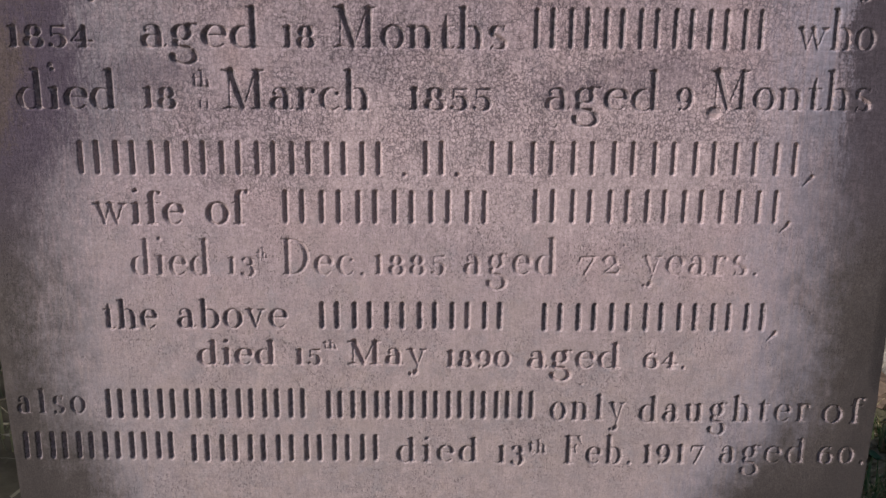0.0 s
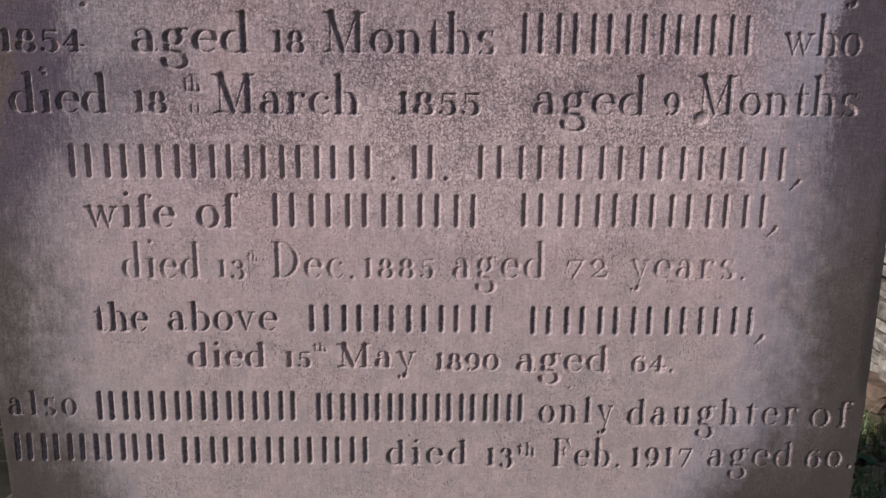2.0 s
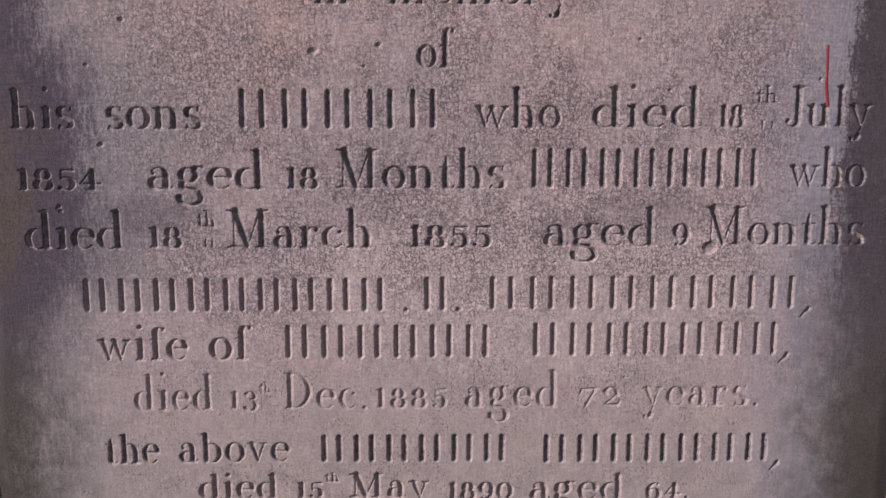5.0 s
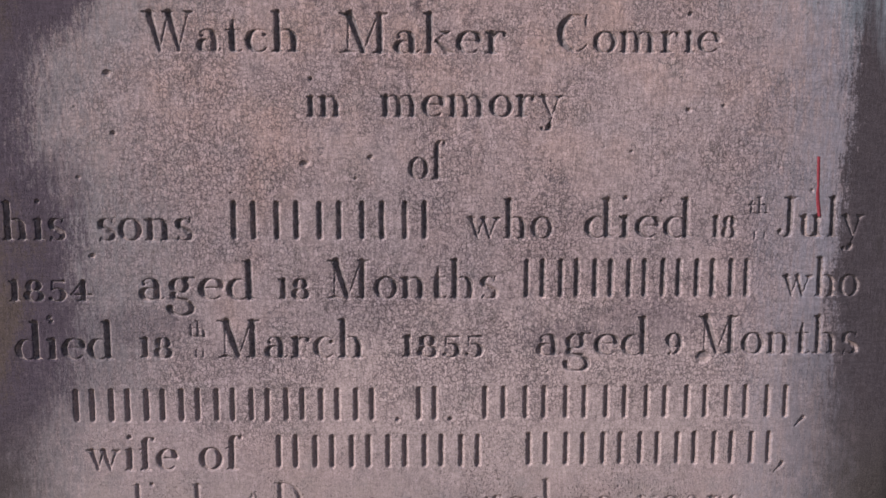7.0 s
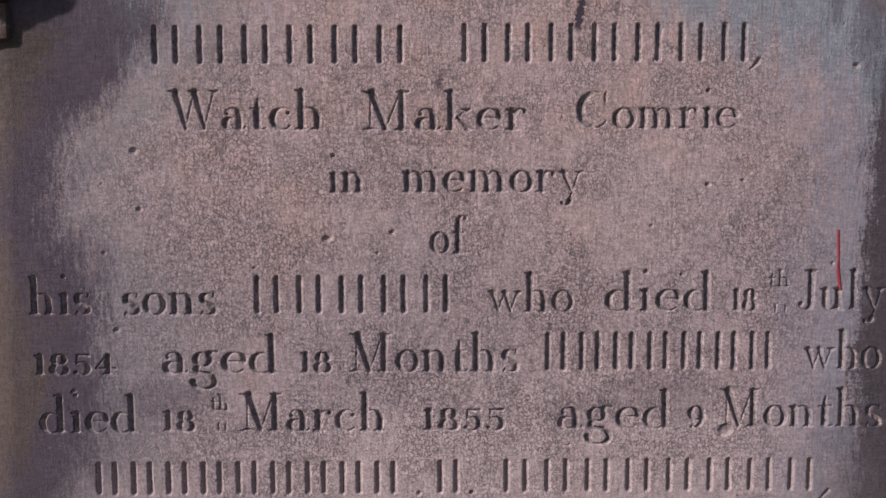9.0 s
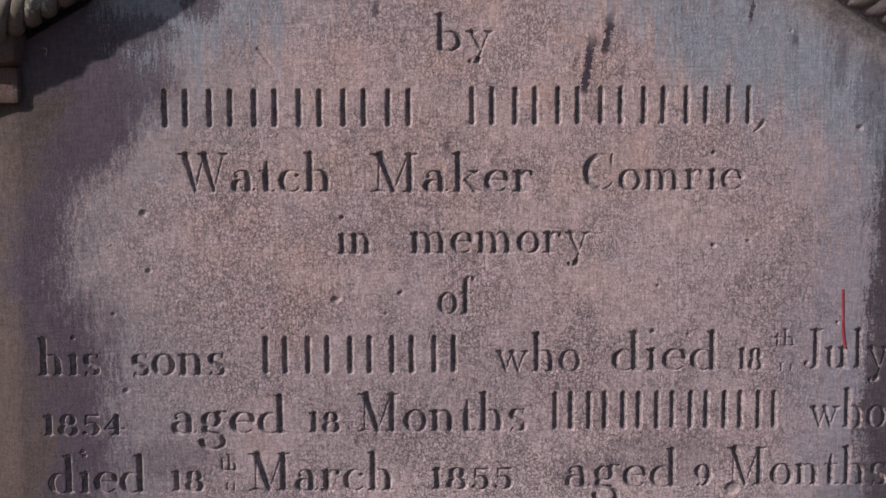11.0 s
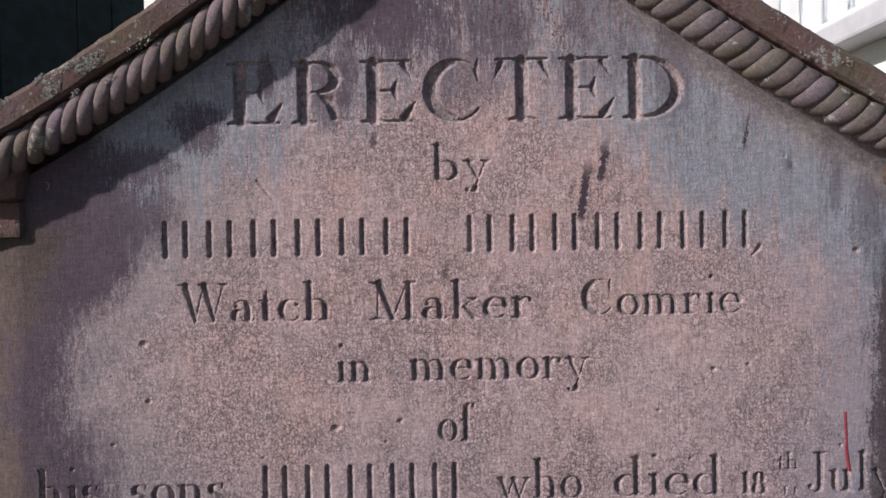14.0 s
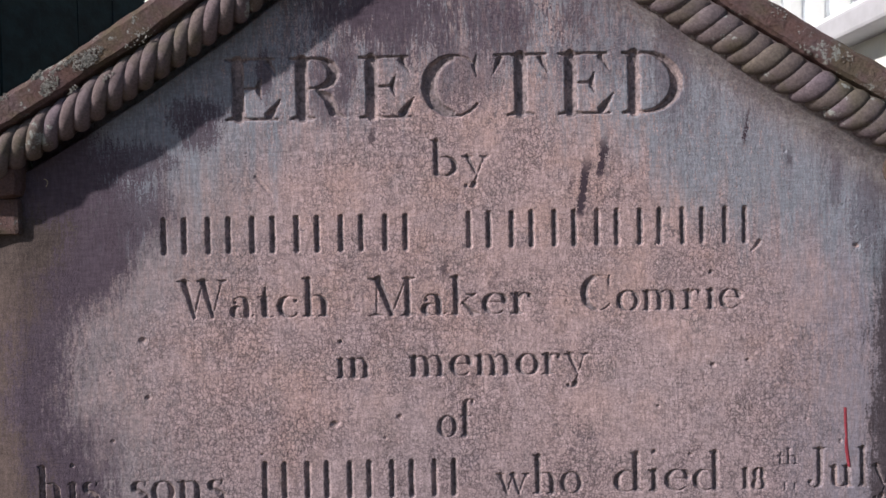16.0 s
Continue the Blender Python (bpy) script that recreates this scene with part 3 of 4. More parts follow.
def word(text, left, right, base, rise):
    """A cut word between left and right on its base line; rise: the height of a small x."""
    strokes, pen = [], 0.0
    for letter in text:
        cut, width = glyph(letter)
        up = (TALL - 1) / 0.78
        strokes += [(a + pen, b if b < 1 else 1 + (b - 1) * up, c, d + pen, e if e < 1 else 1 + (e - 1) * up, f) for a, b, c, d, e, f in cut]
        pen += width + TRACK
    low = min(min(s[0] - s[2], s[3] - s[5]) for s in strokes)
    high = max(max(s[0] + s[2], s[3] + s[5]) for s in strokes)
    k = (right - left) / (high - low)
    fat = (0.35 * k + 0.65 * rise) * BOLD
    WORDS.append(("carved_word", COAT, [(left + (a - low) * k, base + b * rise, max(c * fat, 0.00095), left + (d - low) * k, base + e * rise, max(f * fat, 0.00095))
                                         for a, b, c, d, e, f in strokes]))


def bars(count, left, right, base, height, width=0.0056):
    """A name, given as plain upright bars, two for each sign."""
    cell = (right - left + 0.008) / count
    for i in range(count):
        x = left + i * cell
        for at in (x + cell * 0.06 + width / 2, x + cell * 0.52 + width / 2):
            WORDS.append(("carved_bar", COAT, [(at, base + width * 0.45, width / 2, at, base + height - width * 0.45, width / 2)]))


# head of the inscription
TRACK = 0.10
COAT, BOLD = 1, 1.14
word("ERECTED", -0.205, 0.174, 1.043, 0.0290)
BOLD = 1.0
word("by", -0.036, 0.013, 0.995, 0.0167)
COAT = 1
bars(6, -0.263, -0.051, 0.933, 0.032)
bars(7, -0.010, 0.230, 0.934, 0.032)
word("Watch", -0.249, -0.121, 0.880, 0.0182)
word("Maker", -0.090, 0.047, 0.879, 0.0182)
word("Comrie", 0.086, 0.221, 0.880, 0.0172)
word("in", -0.118, -0.089, 0.828, 0.0172)
word("memory", -0.058, 0.093, 0.828, 0.0180)
word("of", -0.035, -0.003, 0.777, 0.0182)
# the sons
word("his", -0.370, -0.317, 0.727, 0.0180)
word("sons", -0.292, -0.212, 0.7265, 0.0185)
bars(5, -0.184, -0.015, 0.727, 0.033)
word("who", 0.013, 0.087, 0.7275, 0.0186)
word("died", 0.111, 0.203, 0.728, 0.0187)
word("18", 0.219, 0.240, 0.728, 0.0190)
word("th", 0.249, 0.267, 0.7485, 0.0075)
word("''", 0.254, 0.265, 0.724, 0.0095)
word("July", 0.274, 0.348, 0.7285, 0.0190)
word("1854", -0.367, -0.298, 0.676, 0.0180)
word("aged", -0.261, -0.162, 0.6765, 0.0186)
word("18", -0.144, -0.117, 0.677, 0.0180)
word("Months", -0.103, 0.041, 0.677, 0.0188)
bars(7, 0.060, 0.253, 0.6775, 0.0335)
word("who", 0.280, 0.347, 0.678, 0.0188)
word("died", -0.365, -0.282, 0.626, 0.0184)
word("18", -0.261, -0.233, 0.627, 0.0180)
word("th", -0.220, -0.205, 0.645, 0.0077)
word("''", -0.215, -0.207, 0.624, 0.0105)
word("March", -0.196, -0.072, 0.6265, 0.0186)
word("1855", -0.041, 0.029, 0.627, 0.0190)
word("aged", 0.072, 0.170, 0.6275, 0.0186)
word("9", 0.183, 0.198, 0.628, 0.0190)
word("Months", 0.210, 0.349, 0.6285, 0.0186)
# the wife
COAT, TRACK = 2, 0.12
bars(9, -0.321, -0.063, 0.5715, 0.0295)
bars(1, -0.031, -0.010, 0.572, 0.030)
bars(8, 0.025, 0.294, 0.5725, 0.0295)
TALL = 1.53
word("wife", -0.310, -0.232, 0.529, 0.0190)
word("of", -0.215, -0.177, 0.529, 0.0198)
TALL, TRACK = 1.78, 0.24
bars(6, -0.151, 0.028, 0.530, 0.030)
bars(7, 0.063, 0.280, 0.531, 0.030)
COAT = 4
word("died", -0.281, -0.213, 0.484, 0.0182)
word("13", -0.198, -0.174, 0.485, 0.0160)
word("th", -0.172, -0.163, 0.4995, 0.0054)
word("Dec.", -0.151, -0.079, 0.4845, 0.0184)
word("1885", -0.071, -0.009, 0.485, 0.0180)
word("aged", 0.006, 0.088, 0.485, 0.0186)
word("72", 0.107, 0.143, 0.485, 0.0180)
word("years.", 0.162, 0.265, 0.485, 0.0180)
# the husband
COAT, TRACK = 1, 0.16
TALL, BOLD = 1.42, 0.9
word("the", -0.308, -0.261, 0.4355, 0.0187)
word("above", -0.245, -0.147, 0.436, 0.0184)
bars(6, -0.122, 0.042, 0.435, 0.026)
bars(7, 0.074, 0.276, 0.4335, 0.0265)
COAT, BOLD = 2, 1.10
word("died", -0.229, -0.159, 0.402, 0.0156)
word("15", -0.142, -0.119, 0.402, 0.0150)
word("th", -0.117, -0.105, 0.417, 0.0056)
word("May", -0.096, -0.025, 0.402, 0.0156)
word("1890", -0.008, 0.050, 0.400, 0.0160)
word("aged", 0.064, 0.148, 0.399, 0.0163)
word("64.", 0.168, 0.207, 0.399, 0.0150)
# the daughter
COAT, BOLD, TALL, TRACK = 3, 0.88, 1.37, 0.42
word("also", -0.392, -0.330, 0.356, 0.0168)
TRACK = 0.32
bars(8, -0.314, -0.136, 0.351, 0.029, 0.0054)
bars(9, -0.117, 0.069, 0.3505, 0.0275, 0.0054)
BOLD = 1.02
word("only", 0.086, 0.155, 0.3495, 0.0175)
word("daughter", 0.167, 0.325, 0.3470, 0.0178)
word("of", 0.335, 0.375, 0.3455, 0.0180)
bars(6, -0.391, -0.256, 0.3115, 0.0275, 0.0054)
bars(7, -0.240, -0.070, 0.309, 0.027, 0.0054)
word("died", -0.053, 0.022, 0.308, 0.0170)
word("13", 0.040, 0.064, 0.307, 0.0180)
word("th", 0.068, 0.084, 0.317, 0.0095)
TALL, TRACK = 1.62, 0.28
word("Feb.", 0.100, 0.163, 0.306, 0.0173)
word("1917", 0.174, 0.230, 0.306, 0.0190)
TALL = 1.37
word("aged", 0.244, 0.324, 0.306, 0.0170)
word("60.", 0.335, 0.379, 0.3055, 0.0172)


COAT = 2
for x, z in ((0.235, 0.934), (0.303, 0.571), (0.287, 0.530), (0.284, 0.431)):
    WORDS.append(("carved_comma", COAT, [(x, z, 0.0024, x + 0.001, z + 0.002, 0.0022), (x, z, 0.002, x - 0.006, z - 0.006, 0.0008)]))
for x, z in ((-0.045, 0.573), (0.0, 0.573), (0.383, 0.308)):
    WORDS.append(("carved_stop", COAT, [(x, z, 0.0022, x + 0.0006, z, 0.0022)]))

# small dents and chips of the face: x, z, radius
DENTS = [(-0.120, 0.790, 0.0036), (-0.066, 0.795, 0.0026), (-0.297, 0.714, 0.0028), (-0.305, 0.779, 0.0022), (-0.181, 0.766, 0.0016), (-0.078, 0.778, 0.0020), (0.176, 0.759, 0.0018), (0.225, 0.837, 0.0022), (0.196, 0.834, 0.0026), (0.317, 0.931, 0.0030), (-0.278, 0.863, 0.0036),
         (-0.335, 0.662, 0.0026), (0.215, 0.626, 0.0055), (-0.275, 0.815, 0.0025), (0.150, 0.800, 0.002), (0.302, 0.768, 0.0015)]

pick = random.Random(3)


def clear(x, z):
    """Whether a spot lies well away from every cut stroke."""
    return all(math.hypot(x - (p[0] + p[3]) / 2, z - (p[1] + p[4]) / 2) > 0.012 + math.hypot(p[0] - p[3], p[1] - p[4]) / 2 for _, _, strokes in WORDS for p in strokes)


chips = [(pick.uniform(-0.35, 0.34), pick.uniform(0.26, 1.02), pick.uniform(0.0007, 0.0014)) for _ in range(90)]
DENTS += [c for c in chips if clear(c[0], c[1])][:22]
SCRATCHES = [(-0.181, 0.997, -0.169, 0.982, 0.0018), (0.156, 0.961, 0.150, 0.935, 0.0014)]

# ---- the headstone ----
MIDDLE = -0.014          # the gable's middle line
OUT_LEFT, OUT_RIGHT = -0.397, 0.383
THICK = 0.115


def rope_line(u, sign=1):
    """Height of the rope's middle at a distance u from the gable's middle; the lee side (sign -1) is a little steeper."""
    return 1.149 - 0.72 * (u - 0.1527) + 0.5 * (u - 0.1527) ** 2 + (0.028 * (0.375 - u) if sign < 0 else 0.0)


def stop(z):
    """How far the chamfer has opened at a height: none below its stop, all above."""
    return float(np.clip((z - 0.372) / 0.018, 0, 1)) ** 0.5


def outer_left(z):
    return OUT_LEFT - 0.042 * (z - 0.274)


def outer_right(z):
    return OUT_RIGHT - 0.002 + 0.042 * min(max(z - 0.28, -0.1), 0.12) + 0.010 * max(z - 0.40, 0.0)


def inner_left(z):
    return outer_left(z) + 0.004 + stop(z) * (0.008 + 0.036 * max(0.0, min(1.0, (z - 0.45) / 0.45)))


def inner_right(z):
    return outer_right(z) - 0.002 - stop(z) * 0.012


def lattice(X, Z, step, seed):
    """Smooth random values, about -1 to 1, on a net of points with a given step."""
    rng = np.random.default_rng(seed)
    values = rng.uniform(-1, 1, (int(1.5 / step) + 4, int(1.0 / step) + 4))
    fx, fz = (X + 0.5) / step, (Z + 0.15) / step
    i, j = np.floor(fz).astype(int), np.floor(fx).astype(int)
    a, b = fz - i, fx - j
    a, b = a * a * (3 - 2 * a), b * b * (3 - 2 * b)
    return (values[i, j] * (1 - a) * (1 - b) + values[i + 1, j] * a * (1 - b) + values[i, j + 1] * (1 - a) * b + values[i + 1, j + 1] * a * b)


def build_face(parent):
    """The dressed face with every cut letter, as a fine net; the words are parts of it."""
    reach = np.array([[min(s[1] - s[2], s[4] - s[5]), max(s[1] + s[2], s[4] + s[5])] for _, _, strokes in WORDS for s in strokes])
    reach = np.vstack([reach, [(min(q[1], q[3]) - 0.004, max(q[1], q[3]) + 0.004) for q in SCRATCHES], [(q[1] - q[2], q[1] + q[2]) for q in DENTS[:17]]])
    rows, z = [], -0.12
    while z < 1.26:
        near = np.any((reach[:, 0] - 0.0035 < z) & (reach[:, 1] + 0.0035 > z))
        rows.append(z)
        z += 0.0007 if near else (0.0025 if z > 0.25 else 0.02)
    rows = np.array(rows)
    share = np.linspace(0, 1, 1120)
    left = np.array([inner_left(v) for v in rows])
    right = np.array([inner_right(v) for v in rows])
    wear = 0.0005 * np.sin(rows * 61) + 0.0004 * np.sin(rows * 173 + 1) + 0.0003 * np.sin(rows * 410 + 2)
    bevel_left, bevel_right = left + wear, right - wear[::-1]
    left, right = np.array([outer_left(v) for v in rows]), np.array([outer_right(v) for v in rows])
    X = left[:, None] + (right - left)[:, None] * share[None, :]
    Z = np.repeat(rows[:, None], len(share), 1)
    depth = np.zeros_like(X)
    uneven = 0.00020 * lattice(X, Z, 0.0038, 1) + 0.00014 * lattice(X, Z, 0.0017, 2)
    owner = np.zeros(X.shape, dtype=np.int32)
    for index, (_, coat, strokes) in enumerate(WORDS, 1):
        for x0, z0, r0, x1, z1, r1 in strokes:
            margin = max(r0, r1) + 0.004
            a, b = np.searchsorted(rows, (min(z0, z1) - margin, max(z0, z1) + margin))
            c = int(max(0, (min(x0, x1) - margin - OUT_LEFT - 0.04) / 0.79 * len(share) - 4))
            d = int(min(len(share), (max(x0, x1) + margin - OUT_LEFT + 0.04) / 0.75 * len(share) + 8))
            px, pz = X[a:b, c:d], Z[a:b, c:d]
            # the cut wanders a little, as a chisel does
            px = px + 0.00014 * np.sin(pz * 900 + px * 300 + index)
            dx, dz = x1 - x0, z1 - z0
            t = np.clip(((px - x0) * dx + (pz - z0) * dz) / max(dx * dx + dz * dz, 1e-12), 0, 1)
            gap = np.hypot(px - x0 - t * dx, pz - z0 - t * dz)
            into = r0 + (r1 - r0) * t - gap + uneven[a:b, c:d]
            depth[a:b, c:d] = np.maximum(depth[a:b, c:d], np.minimum(np.maximum(into, 0) * (0.85 if coat == 4 else 1.35), 0.0042))
            owner[a:b, c:d][into > -0.0018] = index
    for x, z, r in DENTS:
        a, b = np.searchsorted(rows, (z - 0.01, z + 0.01))
        hole = r - np.hypot((X[a:b] - x) * 0.8, Z[a:b] - z) + 2.2 * uneven[a:b]
        depth[a:b] = np.maximum(depth[a:b], np.clip(hole * 0.9, 0, 0.0020))
    for x0, z0, x1, z1, r in SCRATCHES:
        a, b = np.searchsorted(rows, (min(z0, z1) - 0.01, max(z0, z1) + 0.01))
        dx, dz = x1 - x0, z1 - z0
        t = np.clip(((X[a:b] - x0) * dx + (Z[a:b] - z0) * dz) / (dx * dx + dz * dz), 0, 1)
        hole = r - np.hypot(X[a:b] - x0 - t * dx, Z[a:b] - z0 - t * dz) + uneven[a:b]
        depth[a:b] = np.maximum(depth[a:b], np.clip(hole * 1.0, 0, 0.00085))
    bevel = np.maximum(np.maximum(bevel_left[:, None] - X, X - bevel_right[:, None]), 0)
    sunk_by = depth.copy()
    # the face is cut back below the rope on the lee side
    under = (rope_line(MIDDLE - X, -1) - Z) * 0.84 - 0.0155
    depth += np.where(X < MIDDLE, 0.017 * np.clip((0.0005 - under) / 0.0045, 0, 1), 0)
    depth += bevel * bevel / (bevel + 0.008) * 0.26
    sway = 0.0004 * np.sin(X * 17 + Z * 9) + 0.0003 * np.sin(Z * 31 - X * 8) + 0.00012 * np.sin(X * 140 + 3 * np.sin(Z * 70))
    points = np.stack([X, depth + sway, Z], -1).reshape(-1, 3)
    n = len(share)
    corner = (np.arange(len(rows) - 1)[:, None] * n + np.arange(n - 1)[None, :])
    quads = np.stack([corner, corner + 1, corner + n + 1, corner + n], -1).reshape(-1, 4)
    whose = np.maximum.reduce([owner[:-1, :-1], owner[1:, :-1], owner[:-1, 1:], owner[1:, 1:]]).reshape(-1)
    u = np.abs(X[:-1, :-1] - MIDDLE)
    lee = np.where(X[:-1, :-1] < MIDDLE, rope_line(u, -1), rope_line(u))
    keep = (Z[:-1, :-1] < lee + 0.004).reshape(-1)

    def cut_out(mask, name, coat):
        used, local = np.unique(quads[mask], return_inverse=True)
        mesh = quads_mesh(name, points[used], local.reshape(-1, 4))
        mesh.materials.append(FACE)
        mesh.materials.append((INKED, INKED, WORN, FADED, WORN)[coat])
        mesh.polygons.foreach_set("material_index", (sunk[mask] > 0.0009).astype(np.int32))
        return mesh

    sunk = (sunk_by[:-1, :-1] + sunk_by[1:, :-1] + sunk_by[:-1, 1:] + sunk_by[1:, 1:]).reshape(-1) / 4
    # the dents take the worn letter coat too, their shade put into its colour
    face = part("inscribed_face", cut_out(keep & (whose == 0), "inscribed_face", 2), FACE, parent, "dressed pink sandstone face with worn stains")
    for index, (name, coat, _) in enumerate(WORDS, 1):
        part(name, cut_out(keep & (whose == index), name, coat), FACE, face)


def build_slab(parent):
    """The body behind the face, with its sides."""
    rows = [-0.12, 0.0, 0.2, 0.30, 0.368, 0.374, 0.380, 0.39, 0.45, 0.55, 0.65, 0.75, 0.85, 0.95, 1.02]
    fine = [r + (q - r) * i / 6 for r, q in zip(rows, rows[1:]) for i in range(6)] + [rows[-1]]
    for inner, outer, sign in ((inner_left, outer_left, 1), (inner_right, outer_right, -1)):
        bm = bmesh.new()
        cols = []
        for z in fine:
            wob = 0.0005 * math.sin(z * 47 + sign) + 0.0003 * math.sin(z * 133)
            edge = outer(z)
            deep = abs(edge - inner(z)) ** 2 / (abs(edge - inner(z)) + 0.008) * 0.26
            cols.append([bm.verts.new(p) for p in ((edge + 0.002 * sign, deep + 0.002, z), (edge - 0.0003 * sign, deep + 0.0012, z), (edge - 0.001 * sign + wob, deep + 0.004, z),
                                                   (edge + wob, THICK - 0.01, z), (edge + 0.01 * sign, THICK, z))])
        for p, q in zip(cols, cols[1:]):
            for i in range(4):
                bm.faces.new((p[i], p[i + 1], q[i + 1], q[i]))
        bmesh.ops.recalc_face_normals(bm, faces=bm.faces)
        part("slab_side", bm, SIDE, parent, "brown weathered side of the slab")
    # the core closes the back and the gable
    outline = [(OUT_LEFT + 0.01, -0.12), (OUT_RIGHT - 0.01, -0.12), (OUT_RIGHT - 0.01, 1.0)]
    us = [0.38 - 0.38 * i / 12 for i in range(13)]
    outline += [(MIDDLE + u, rope_line(u) + 0.012) for u in us] + [(MIDDLE - u, rope_line(u, -1) + 0.012) for u in us[::-1][1:]] + [(OUT_LEFT + 0.01, 1.0)]
    bm = bmesh.new()
    front = [bm.verts.new((x, 0.026, z)) for x, z in outline]
    back = [bm.verts.new((x, THICK, z)) for x, z in outline]
    bm.faces.new(front)
    bm.faces.new(back[::-1])
    for i in range(len(front)):
        j = (i + 1) % len(front)
        bm.faces.new((front[i], back[i], back[j], front[j]))
    bmesh.ops.recalc_face_normals(bm, faces=bm.faces)
    part("slab_core", bm, SIDE, parent)


ROPE = 0.0155      # half the rope's width


def strand_mesh(slant, groove, wide):
    """One twist of the carved rope, lying aslant over the round; x along the rope, z across it, -y out."""
    points, faces = [], []
    n, k = 20, 8
    for i in range(n + 1):
        a = math.pi * (-0.12 + 1.24 * i / n)                      # over the rope's round
        s = -math.cos(a)
        lean = s * slant + 0.0020 * math.sin(2 * a)
        half = wide * (0.72 + 0.28 * max(0.0, math.sin(a)) ** 0.6)
        for j in range(k + 1):
            b = -1 + 2 * j / k
            r = ROPE * (1 - groove + groove * math.sqrt(max(0.0, 1 - b * b)))
            points.append((lean + b * half, -0.0138 - r * math.sin(a), s * r))
    for i in range(n):
        for j in range(k):
            p = i * (k + 1) + j
            faces.append((p, p + 1, p + k + 2, p + k + 1))
    return mesh_of("strand", points, faces)


# crusts of lichen on the coping: x, z, half-width, half-height, how many lobes
LICHENS = [(-0.305, 1.091, 0.013, 0.007, 150), (-0.322, 1.088, 0.012, 0.0025, 80), (-0.336, 1.070, 0.008, 0.007, 100), (-0.345, 1.079, 0.006, 0.003, 26),
           (-0.374, 1.060, 0.007, 0.004, 30), (-0.318, 1.067, 0.004, 0.003, 14), (-0.290, 1.076, 0.006, 0.003, 16), (-0.262, 1.108, 0.014, 0.006, 26), (-0.225, 1.140, 0.006, 0.004, 10),
           (0.240, 1.119, 0.008, 0.006, 24), (0.264, 1.088, 0.009, 0.003, 13), (0.296, 1.080, 0.005, 0.007, 14), (0.330, 1.052, 0.006, 0.004, 8)]


def lichen_mesh(x, z, wide, high, many):
    """Small flat lobes crowded on the coping's front and its upper edge."""
    rng = random.Random(round(x * 1000))
    bm = bmesh.new()
    for _ in range(many * 2):
        a, r = rng.uniform(0, 2 * math.pi), math.sqrt(rng.random())
        size = rng.uniform(0.0004, 0.0013) * (1.25 - 0.7 * r)
        at = Matrix.Translation((x + wide * r * math.cos(a), -0.0295 - rng.uniform(0, 0.0006), z + high * r * math.sin(a) + 0.6 * wide * r * math.cos(a) * (1 if x < 0 else -1)))
        made = bmesh.ops.create_icosphere(bm, subdivisions=1, radius=1, matrix=at @ pose(0, 0, 0, rng.uniform(-25, 25), rng.uniform(0, 360), rng.uniform(-25, 25)) @ Matrix.Diagonal(
            (size * rng.uniform(0.7, 1.5), size * 0.26, size * rng.uniform(0.5, 1.2), 1)))
        for v in made["verts"]:
            v.co += Vector(rng.uniform(-1, 1) for _ in range(3)) * size * 0.3
    return bm


